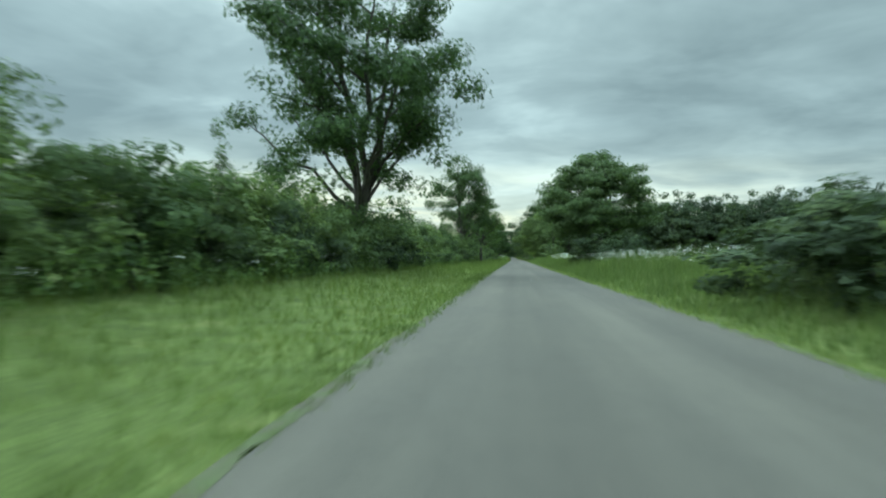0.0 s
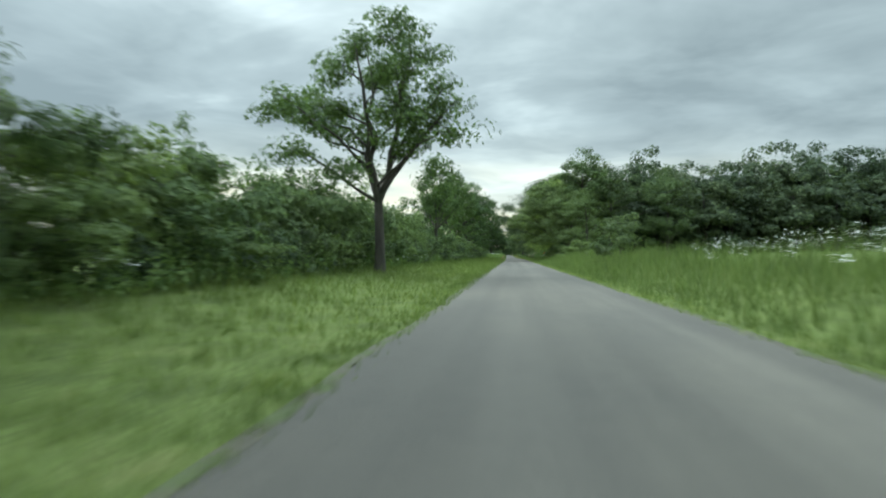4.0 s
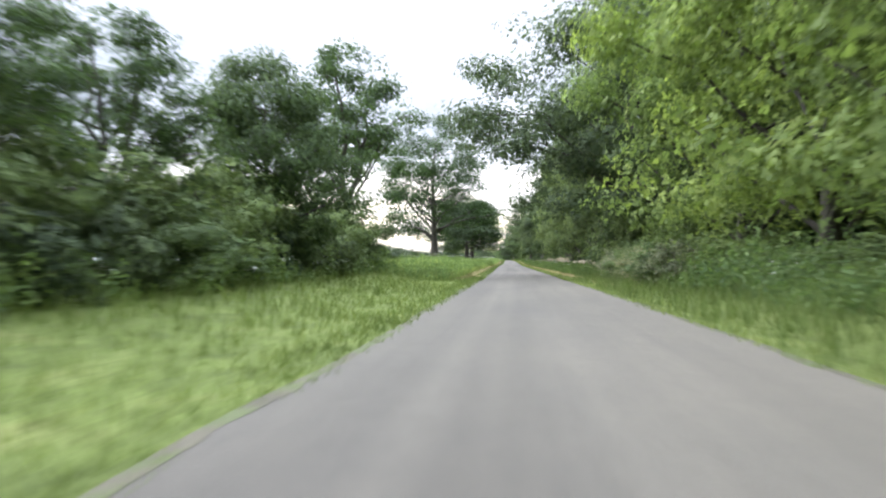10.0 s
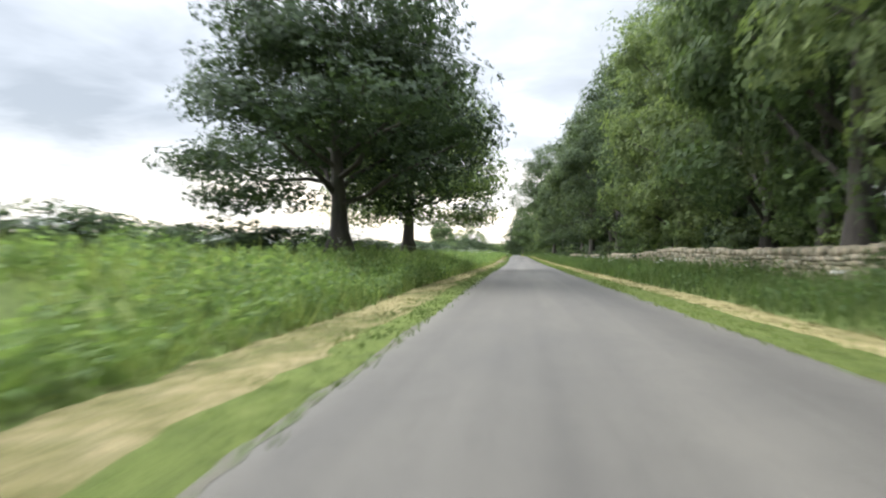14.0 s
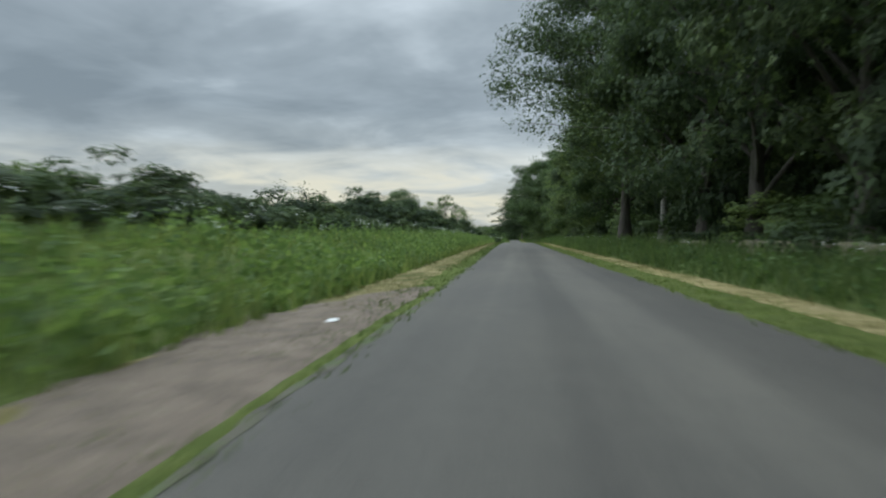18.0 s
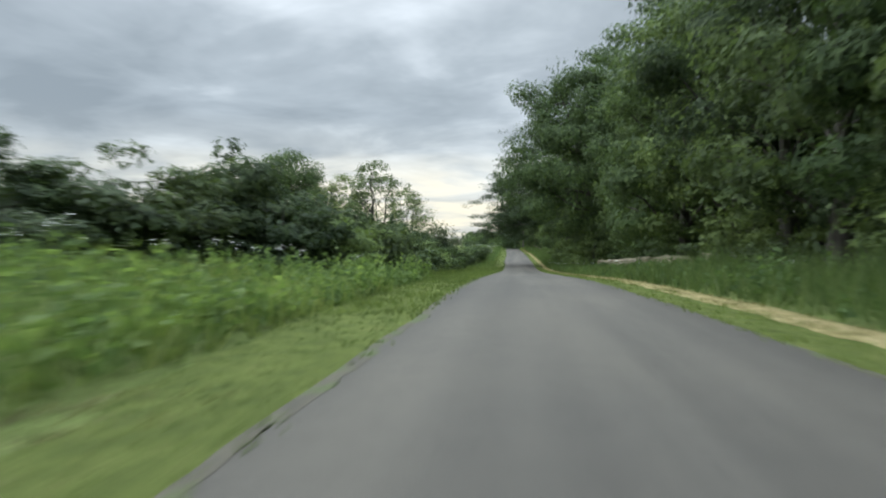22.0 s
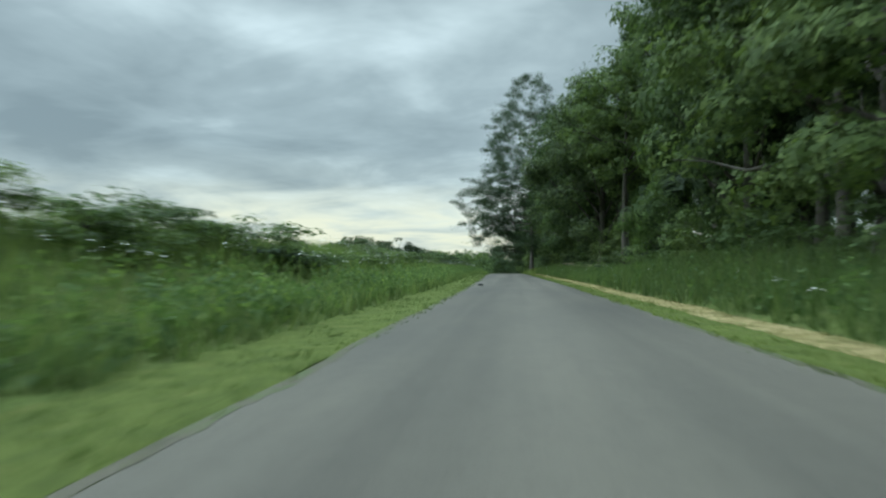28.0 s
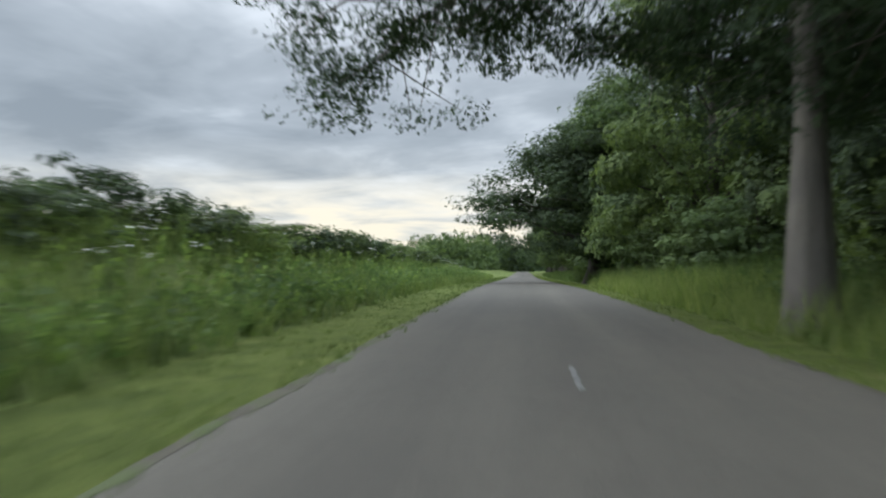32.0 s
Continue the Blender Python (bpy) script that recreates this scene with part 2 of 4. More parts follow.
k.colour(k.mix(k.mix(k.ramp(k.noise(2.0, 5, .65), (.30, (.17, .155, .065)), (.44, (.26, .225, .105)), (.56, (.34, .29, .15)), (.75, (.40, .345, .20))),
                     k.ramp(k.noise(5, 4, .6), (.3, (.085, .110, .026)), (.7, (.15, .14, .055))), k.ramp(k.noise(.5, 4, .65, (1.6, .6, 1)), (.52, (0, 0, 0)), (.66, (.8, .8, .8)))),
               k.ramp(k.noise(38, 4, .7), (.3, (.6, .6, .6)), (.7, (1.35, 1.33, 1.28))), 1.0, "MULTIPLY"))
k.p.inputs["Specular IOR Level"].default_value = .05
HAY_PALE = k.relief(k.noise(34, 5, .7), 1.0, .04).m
k = Mat("lane_edge_dirt", 0.95)
k.colour(k.mix(k.ramp(k.noise(1.6, 5, .7), (.36, (.056, .051, .038)), (.48, (.080, .072, .050)), (.55, (.060, .075, .026)), (.75, (.082, .100, .036))),
               k.ramp(k.noise(50, 3), (.3, (.65, .65, .65)), (.7, (1.3, 1.3, 1.3))), 1.0, "MULTIPLY"))
DIRT = k.relief(k.noise(45, 4), .5, .015).m
k = Mat("bare_earth", 0.95)
k.colour(k.mix(k.ramp(k.noise(2.4, 5, .65), (.34, (.105, .082, .060)), (.56, (.165, .128, .096)), (.75, (.215, .175, .135))),
               k.ramp(k.noise(36, 4, .7), (.3, (.62, .62, .62)), (.7, (1.3, 1.28, 1.25))), 1.0, "MULTIPLY"))
EARTH = k.relief(k.noise(30, 5, .7), .9, .03).m
k = Mat("limestone", 0.9)
k.colour(k.mix(k.mix(k.ramp(k.object_random(), (0, (.23, .20, .165)), (.5, (.32, .28, .23)), (1, (.39, .34, .275))),
                     k.ramp(k.island(), (0, (.62, .63, .62)), (1, (1.2, 1.16, 1.08))), 1.0, "MULTIPLY"),
               k.ramp(k.noise(4, 5, .65), (.35, (.42, .48, .36)), (.65, (1.08, 1.06, 1.0))), 1.0, "MULTIPLY"))
STONE = k.relief(k.noise(14, 5, .7), .9, .03).m
k = Mat("umbel_white", 0.8)
k.colour(k.ramp(k.island(), (0, (.55, .57, .50)), (1, (.80, .80, .76))))
UMBEL = k.m
k = Mat("post_red", 0.45)
k.colour(k.ramp(k.noise(14, 4), (.3, (.50, .030, .022)), (.7, (.66, .055, .038))))
RED = k.m
k = Mat("post_white", 0.5)
k.colour(k.ramp(k.noise(9, 5, .65), (.3, (.50, .50, .46)), (.7, (.76, .76, .73))))
WHITE = k.m
k = Mat("weathered_oak", 0.9)
k.colour(k.ramp(k.noise(7, 5, .65, (3, 3, .4)), (.3, (.15, .135, .115)), (.7, (.33, .30, .26))))
OAK = k.relief(k.noise(20, 4, .6, (3, 3, .3)), .6, .02).m
k = Mat("worn_road_paint", 0.8)
k.colour(k.ramp(k.noise(12, 5, .75), (.42, (.105, .102, .10)), (.66, (.20, .20, .195))))
PAINT = k.m
k = Mat("black_rubber", 0.7)
k.colour(k.ramp(k.noise(20, 4), (.3, (.012, .013, .013)), (.7, (.035, .038, .036))))
RUBBER = k.relief(k.noise(25, 4), .5, .02).m
k = Mat("litter_paper", 0.6)
k.colour(k.ramp(k.noise(16, 4), (.3, (.62, .62, .60)), (.7, (.82, .82, .80))))
PAPER = k.m

# ---- building helpers ----


def quick_mesh(name, v, faces, material):
    """A mesh from arrays: v (n, 3); faces a list of (m, 3) or (m, 4) index arrays."""
    me = bpy.data.meshes.new(name)
    v = np.asarray(v, dtype=np.float32)
    me.vertices.add(len(v))
    me.vertices.foreach_set("co", v.ravel())
    loops = np.concatenate([np.asarray(f, dtype=np.int32).ravel() for f in faces])
    sizes = np.concatenate([np.full(len(f), np.asarray(f).shape[1], dtype=np.int32) for f in faces])
    me.loops.add(len(loops))
    me.loops.foreach_set("vertex_index", loops)
    me.polygons.add(len(sizes))
    me.polygons.foreach_set("loop_start", np.concatenate([[0], np.cumsum(sizes)[:-1]]).astype(np.int32))
    me.update(calc_edges=True)
    me.materials.append(material)
    return me


def part(name, bm, material, parent, label=""):
    """A bmesh or a mesh as one part under a thing or under a part."""
    if isinstance(bm, bmesh.types.BMesh):
        me = bpy.data.meshes.new(name)
        bm.to_mesh(me)
        bm.free()
        me.materials.append(material)
    else:
        me = bm
    ob = new(name, me)
    ob.parent = parent
    return tagged(ob, label)


def tube(points, radii, sides=6):
    """Vertices and quads of a tapered tube along points."""
    pts, n = np.asarray(points, dtype=float), len(points)
    way = np.gradient(pts, axis=0)
    way /= np.linalg.norm(way, axis=1)[:, None] + 1e-9
    ref = np.where(np.abs(way[:, 2:3]) < .9, np.array([[0, 0, 1.0]]), np.array([[1.0, 0, 0]]))
    a = np.cross(way, ref)
    a /= np.linalg.norm(a, axis=1)[:, None] + 1e-9
    b = np.cross(way, a)
    ang = np.linspace(0, 2 * math.pi, sides, endpoint=False)
    ring = a[:, None, :] * np.cos(ang)[None, :, None] + b[:, None, :] * np.sin(ang)[None, :, None]
    v = pts[:, None, :] + ring * np.asarray(radii)[:, None, None]
    i = np.arange(n - 1)[:, None] * sides
    j, j2 = np.arange(sides)[None, :], (np.arange(sides)[None, :] + 1) % sides
    f = np.stack([i + j, i + j2, i + sides + j2, i + sides + j], axis=-1).reshape(-1, 4)
    return v.reshape(-1, 3), f


class Gather:
    """Collects pieces of geometry into one mesh."""

    def __init__(self):
        self.v, self.f, self.n = [], [], 0

    def add(self, v, f):
        self.v.append(v)
        self.f.append(np.asarray(f) + self.n)
        self.n += len(v)

    def mesh(self, name, material):
        fs = [f for f in self.f if len(f)]
        quads, tris = [f for f in fs if f.shape[1] == 4], [f for f in fs if f.shape[1] == 3]
        faces = ([np.concatenate(quads)] if quads else []) + ([np.concatenate(tris)] if tris else [])
        return quick_mesh(name, np.concatenate(self.v), faces, material)


def sprays(rng, at, size, droop=0.0, narrow=0.5, facing=None):
    """Leaf sprays: one pointed three-sided blade at each place; facing: the way that its upper side looks."""
    n = len(at)
    a = rng.normal(size=(n, 3))
    a[:, 2] = a[:, 2] * .7 - droop
    if facing is not None:
        a -= facing * np.sum(a * facing, axis=1)[:, None]
    a /= np.linalg.norm(a, axis=1)[:, None] + 1e-9
    b = np.cross(a, rng.normal(size=(n, 3)) if facing is None else facing)
    b /= np.linalg.norm(b, axis=1)[:, None] + 1e-9
    s = (size * rng.uniform(.6, 1.35, n))[:, None]
    fold = np.cross(a, b) * s * rng.uniform(-.25, .25, n)[:, None]
    v = np.stack([at - a * s + fold, at + (a * .55 + b * narrow * 1.7) * s, at + (a * .75 - b * narrow * 1.3) * s], axis=1)
    return v.reshape(-1, 3), np.arange(n * 3).reshape(-1, 3)


def blades(rng, at, tall, wide, lean=.35):
    """Grass blades: one upright triangle at each place."""
    n = len(at)
    turn = rng.uniform(0, 2 * math.pi, n)
    side = np.stack([np.cos(turn), np.sin(turn), np.zeros(n)], axis=1) * (wide * rng.uniform(.6, 1.4, n))[:, None]
    tip = np.stack([rng.normal(0, lean, n), rng.normal(0, lean, n), np.ones(n)], axis=1) * (tall * rng.uniform(.55, 1.25, n))[:, None]
    v = np.stack([at - side, at + side, at + tip], axis=1)
    return v.reshape(-1, 3), np.arange(n * 3).reshape(-1, 3)


# ---- the lane and the land ----
def left_edge(y):
    return np.interp(y, [0, 230, 260, 300, 560, 640, 680, 705, 790, 830, 1000], [-1.6, -1.75, -2.05, -1.6, -1.6, -1.5, -1.8, -2.35, -2.3, -2.0, -1.8])


def right_edge(y):
    return np.interp(y, [0, 300, 560, 620, 690, 740, 780, 1000], [3.6, 3.45, 3.4, 3.1, 3.7, 3.4, 3.2, 3.4])


def wobble(y, k=1.0):
    return .035 * np.sin(y * .55 * k + 1) + .022 * np.sin(y * 1.3 * k) + .04 * np.sin(y * .21 * k + 2)


def ragged(y, k):
    """Small irregular shifts of a strip's edge."""
    return .05 * math.sin(7.3 * y + k) + .06 * math.sin(3.17 * y + 2.1 * k) + .05 * math.sin(1.31 * y + k * k) + .04 * math.sin(11.9 * y - k)


def bank(x, y):
    """Height of the land above the lane at that place (arrays)."""
    x, y = np.broadcast_arrays(np.asarray(x, float), np.asarray(y, float))
    near_l, mid_l, far_l = 0.45, 1.15, 2.3
    hl = np.interp(y, [0, 285, 315, 560, 590, 620, 656, 692, 720, 880, 940], [.5, .5, 1.0, 1.0, .1, -.3, -.3, 1.15, 1.75, 1.9, 1.0])
    d = -(x - left_edge(y))
    sl = np.interp(y, [0, 290, 310, 565, 590, 660, 700], [1.5, 1.5, 2.3, 2.3, 4.0, 4.0, 1.6])
    rise = np.interp(y, [0, 290, 310, 565, 590, 660, 700], [7.5, 7.5, 3.6, 3.6, 3.0, 3.0, 7.0])
    t = np.clip((d - sl) / rise, 0, 1)
    left = hl * t * t * (3 - 2 * t) - .03 * np.clip(d, 0, 1)
    e = x - right_edge(y)
    hr = np.interp(y, [0, 140, 200, 290, 620, 700, 740, 780, 860], [.45, .75, .6, .28, .28, .5, .55, .35, .3])
    t = np.clip((e - 1.4) / 4.0, 0, 1)
    right = hr * t * t * (3 - 2 * t) - .03 * np.clip(e, 0, 1)
    far = .03 * np.clip(x - 14, 0, 160)
    return np.where(x < left_edge(y), left, np.where(x > right_edge(y), right + far, 0.0))


def land_z(x, y):
    x, y = np.asarray(x, float), np.asarray(y, float)
    b = bank(x, y)
    return road_z(y) + b + np.clip(np.abs(x) - 6, 0, 10) * .012 * np.sin(y * .17 + x * .3)


def sheet(name, xs_of, ys, zadd, material, label, category="", kind="structure", rim=0.0):
    """A strip of ground along the lane: xs_of(y) gives its cross stations; rim: how far its long edges dip."""
    rows = [np.asarray(xs_of(y), float) for y in ys]
    v = np.concatenate([np.stack([r + lane_x(y), np.full(len(r), y), land_z(r, np.full(len(r), y)) + zadd - (rim * (np.arange(len(r)) % (len(r) - 1) == 0))], axis=1) for r, y in zip(rows, ys)])
    w = len(rows[0])
    i = (np.arange(len(ys) - 1)[:, None] * w + np.arange(w - 1)[None, :]).ravel()
    me = quick_mesh(name, v, [np.stack([i, i + 1, i + w + 1, i + w], axis=1)], material)
    me.polygons.foreach_set("use_smooth", np.ones(len(i), dtype=bool))
    return tagged(new(name, me), label, category, "", kind)


STATIONS = np.concatenate([np.arange(-60, 1000, 2.0), np.geomspace(1000, 4200, 60)])
GX_L = np.array([-3000, -1200, -500, -200, -90, -45, -28, -20, -16, -13, -11, -9.5, -8, -7, -6, -5.2, -4.4, -3.6, -2.8])
GX_R = np.array([4.4, 5, 5.7, 6.4, 7.2, 8, 9, 10.5, 13, 17, 24, 40, 80, 160, 300, 700, 1500, 3000])
sheet("ground", lambda y: np.concatenate([GX_L, [left_edge(y) - .3, left_edge(y) + .1, left_edge(y) + .3, right_edge(y) - .3, right_edge(y) - .1, right_edge(y) + .3], GX_R]),
      STATIONS, -.035, SOIL, "rough green meadow and wood floor either side of lane", "ground")
RY = np.concatenate([np.arange(-60, 1000, 0.5), np.arange(1000, 2400, 20)])


def road_xs(y):
    l, r = left_edge(y) + wobble(y), right_edge(y) + wobble(y, 1.3)
    return l + (r - l) * np.linspace(0, 1, 9)


sheet("road", road_xs, RY, 0.0, ASPHALT, "worn grey asphalt country lane without a centre line", "road")
# crumbling dirt edges, mown strips and dried cuttings beside the lane
sheet("pavement_edge_left", lambda y: left_edge(y) + wobble(y) + np.array([-.13, -.08 + .1 * ragged(y, 1.5), -.03, .03 + .4 * ragged(y, 2.5)]), np.arange(-40, 960, .25), .003, DIRT, "thin strip of dirt along the lane edge", "verge")
sheet("pavement_edge_right", lambda y: right_edge(y) + wobble(y, 1.3) + np.array([-.03 + .4 * ragged(y, 3.5), .05, .08 + .1 * ragged(y, 4.5), .13]), np.arange(-40, 960, .25), .003, DIRT, "thin strip of dirt along the lane edge", "verge")
sheet("mown_verge_right", lambda y: right_edge(y) + wobble(y, .7) + np.array([-.02 + .4 * ragged(y, 1), .14, .6, 1.0 + ragged(y, 2), 1.25]), np.arange(286, 960, .4), .012, MOWN, "short mown green strip beside the lane", "verge", rim=.02)
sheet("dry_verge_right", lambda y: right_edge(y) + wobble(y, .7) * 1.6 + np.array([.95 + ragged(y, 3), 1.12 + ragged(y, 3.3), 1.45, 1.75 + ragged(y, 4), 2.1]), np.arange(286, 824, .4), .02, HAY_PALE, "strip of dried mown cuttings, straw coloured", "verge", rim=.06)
sheet("mown_verge_left", lambda y: left_edge(y) + wobble(y, .8) - np.interp(y, [560, 590, 650, 690, 800], [.8, 3.9, 3.9, 1.7, 1.9]) * np.array([1.1, .95, .55, .15, .03]) - np.array([ragged(y, 5), ragged(y, 6), 0, 0, .5 * ragged(y, 7)]), np.arange(290, 960, .4), .012, MOWN, "short mown green strip beside the lane", "verge", rim=.02)
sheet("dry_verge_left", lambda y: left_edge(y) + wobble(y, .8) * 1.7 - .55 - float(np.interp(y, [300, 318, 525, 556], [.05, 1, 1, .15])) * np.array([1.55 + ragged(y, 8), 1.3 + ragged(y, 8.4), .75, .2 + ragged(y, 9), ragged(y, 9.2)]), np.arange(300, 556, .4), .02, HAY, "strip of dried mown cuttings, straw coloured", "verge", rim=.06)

sheet("bare_earth_verge", lambda y: left_edge(y) - .12 - (2.3 + 2 * ragged(y, 6.5)) * max(.02, math.sin(math.pi * (y - 459.5) / 14.5)) ** .6 * np.array([1.0, .85, .5, .15, 0.0]), np.arange(459.6, 473.9, .4), .035, EARTH, "bare trodden brown earth at a field entrance", "verge", rim=.05)

# ---- trees and shrubs ----
def envelope(shape, u):
    """Half width of a crown, 0 to 1, at the share u of its height."""
    if shape == "round":
        return math.sqrt(max(0.0, 1 - (2 * u - .92) ** 2 / 1.17))
    if shape == "tall":
        return math.sin(math.pi * min(1, max(0, .08 + .9 * u)) ** .75) ** .7
    if shape == "spread":
        return max(0.05, (1 - u ** 2.2) ** .55) * (.72 + .28 * min(1, u * 3))
    if shape == "cone_dome":
        return max(0.05, 1 - u) ** .52 * (.86 + .14 * min(1, u * 6))
    if shape == "cone":
        return max(0.04, 1 - u) ** .8
    return max(0.1, (1 - u ** 3) ** .6)


def make_tree(seed, tall, wide, base, shape, leaf, count, spray, bark=BARK, limbs=16, trunk=.28, droop=0.1, lean=(0, 0), puff=.62, narrow=.5, clumpy=1.0, rough=.32, flat=.62, twigs=3, light=0.0, climb=(.10, .42), low=0.0, arms=(), forks=0, bushy=2):
    """Meshes (wood, leaves) of a tree: tapered trunk, limbs with twigs, and clumps of leaf sprays round the twig ends."""
    rng = np.random.default_rng(seed)
    wood, tips = Gather(), []
    ph = rng.uniform(0, 6.28, 4)

    def lobe(az, u):
        """How far the crown bulges or draws in on that side."""
        return 1 + rough * (.5 * np.sin(2 * az + ph[0] + 3 * u) + .45 * np.sin(3 * az + ph[1] - 4 * u) + .35 * np.sin(7 * u + ph[2] + az))

    top = tall * .86
    zs = np.linspace(0, 1, 9)
    bend = np.stack([lean[0] * zs ** 1.4 + .25 * np.sin(zs * 5 + seed) * zs, lean[1] * zs ** 1.4 + .25 * np.cos(zs * 4 + seed) * zs, zs * top], axis=1)
    rad = trunk * (1.25 * np.exp(-zs * 14) + (1 - zs) ** .8 * .9 + .05)
    split = base * .9 + .05 * tall
    leaders = []
    if forks:
        # a short bole that parts into leaders, each bending out and then up
        q = np.linspace(0, 1, 7)
        bole = np.stack([np.interp(q * split, bend[:, 2], bend[:, 0]), np.interp(q * split, bend[:, 2], bend[:, 1]), q * split], axis=1)
        wood.add(*tube(bole, trunk * (.45 * np.exp(-q * 6) + 1 - .12 * q), 9))
        for i in range(forks):
            az = i * 2 * math.pi / forks + rng.uniform(-.5, .5)
            out, q = wide * rng.uniform(.22, .5), np.linspace(0, 1, 8)
            high = split + (tall * rng.uniform(.82, .95) - split) * q
            lead = np.stack([bole[-1, 0] + math.cos(az) * out * q ** .75, bole[-1, 1] + math.sin(az) * out * q ** .75, high], axis=1)
            lead[1:-1, :2] += rng.normal(0, .03 * wide, (6, 2))
            wood.add(*tube(lead, trunk * (.68 - .08 * forks / 3) * (1 - q) ** .9 + .03, 7))
            leaders.append((az, lead))
    else:
        wood.add(*tube(bend, rad, 8 if trunk > .1 else 5))
    for side, z0, reach, z1 in arms:
        # a long limb with hanging twigs, leaving the trunk at z0 and ending at z1
        root = np.array([np.interp(z0, bend[:, 2], bend[:, q]) for q in range(3)])
        far = np.array([math.cos(radians(side)) * reach, math.sin(radians(side)) * reach, z1])
        q = np.linspace(0, 1, 9)[:, None]
        path = root + (far - root) * q + np.array([0, 0, 1.0]) * np.sin(q * math.pi) * .05 * reach + rng.normal(0, .25, (9, 3)) * q * (1 - q) * 4
        wood.add(*tube(path, np.linspace(trunk * .42, .025, 9), 6))
        for s in np.linspace(.3, 1, 22):
            at = np.array([np.interp(s, q[:, 0], path[:, c]) for c in range(3)])
            tip = at + rng.normal(0, 1, 3) * np.array([1.5, 1.5, .7]) + np.array([0, 0, -.5])
            wood.add(*tube([at, (at + tip) / 2 + rng.normal(0, .08, 3), tip], [.05 * (1.2 - s) + .015, .02, .008], 4))
            tips += [tip, (at + tip) / 2] * bushy
    for i in range(limbs):
        u = (i + rng.uniform(.1, .9)) / limbs
        z0 = base + (top - base) * (u ** 1.1) * .92
        az = i * 2.4 + rng.uniform(-.5, .5)
        axis = bend
        if leaders and z0 > split:
            lead_az, axis = leaders[i % forks]
            az = lead_az + rng.uniform(-1.5, 1.5)
            z0 = min(z0, axis[-1, 2] - .3)
        start = np.array([np.interp(z0, axis[:, 2], axis[:, k]) for k in range(3)])
        rise = rng.uniform(*climb) * (tall - z0) if shape != "cone" else rng.uniform(-.06, .05) * tall
        z1 = min(tall * .97, z0 + rise)
        reach = wide * envelope(shape, max(0, min(1, (z1 - base) / (tall - base)))) * rng.uniform(.6, 1.0) * lobe(az, u)
        middle = bend if leaders else axis
        end = np.array([np.interp(z0, middle[:, 2], middle[:, 0]) + math.cos(az) * reach, np.interp(z0, middle[:, 2], middle[:, 1]) + math.sin(az) * reach, z1])
        k = np.linspace(0, 1, 6)[:, None]
        path = start + (end - start) * k + np.array([0, 0, 1.0]) * (np.sin(k * math.pi) * rng.uniform(-.03, .10) * reach) + rng.normal(0, .05 * reach, (6, 3)) * k * (1 - k) * 2
        r0 = trunk * .42 * (1 - u * .65)
        wood.add(*tube(path, np.linspace(r0, .02, 6), 5 if trunk > .1 else 3))
        n2 = twigs
        for j in range(n2):
            s = .35 + .65 * (j + rng.uniform(.2, .8)) / n2
            at = np.array([np.interp(s, k[:, 0], path[:, c]) for c in range(3)])
            way = rng.normal(size=3) * np.array([1, 1, .6]) + (end - start) / (reach + .1) * .5
            way /= np.linalg.norm(way)
            tip = at + way * wide * rng.uniform(.14, .30)
            tip[2] = min(max(tip[2], low), tall)
            wood.add(*tube([at, (at + tip) / 2 + rng.normal(0, .05, 3), tip], [r0 * .32 * (1.1 - s) + .018, .016, .008], 3))
            tips.append(tip)
            tips.append((at + tip) / 2)
        tips.append(end)
    tips = np.array(tips)
    # clumps that fill the outer shell of the crown
    extra = int(len(tips) * .55)
    uu = rng.uniform(0.02, .99, extra)
    aa = rng.uniform(0, 2 * math.pi, extra)
    rr = np.array([envelope(shape, a) for a in uu]) * wide * rng.uniform(.55, .97, extra) * lobe(aa, uu)
    zz = base + uu * (tall - base)
    shell = np.stack([rr * np.cos(aa) + np.interp(zz, bend[:, 2], bend[:, 0]), rr * np.sin(aa) + np.interp(zz, bend[:, 2], bend[:, 1]), zz], axis=1)
    tips = np.concatenate([tips, shell])
    # light: how much more leaf the crown bears on its open side (local -x) than on its shaded one
    open_side = np.clip(1 - light * tips[:, 0] / wide, .12, 2.2)
    pick = rng.choice(len(tips), count, p=(lambda w: w / w.sum())(rng.uniform(.3, 1.7, len(tips)) ** clumpy * open_side))
    r = wide * .135 * puff / .62
    ball = rng.normal(0, 1, (count, 3))
    ball /= np.linalg.norm(ball, axis=1)[:, None] + 1e-9
    at = tips[pick] + ball * (1.75 * rng.uniform(0, 1, count) ** .3)[:, None] * np.array([r, r, r * flat])
    # leaves look outwards from their clump and up to the light
    out = tips[pick] - np.array([0, 0, base + .35 * (tall - base)])
    out /= np.linalg.norm(out, axis=1)[:, None] + 1e-9
    facing = ball + .45 * out + np.array([0, 0, .45]) + rng.normal(0, .38, (count, 3))
    facing /= np.linalg.norm(facing, axis=1)[:, None] + 1e-9
    lv, lf = sprays(rng, at, np.full(count, spray), droop, narrow, facing)
    return wood.mesh("trunk", bark), quick_mesh("crown", lv, [lf], leaf)


PROTOTYPES = {}


def species(name, **settings):
    PROTOTYPES[name] = (make_tree(**settings), settings["tall"], settings["wide"])


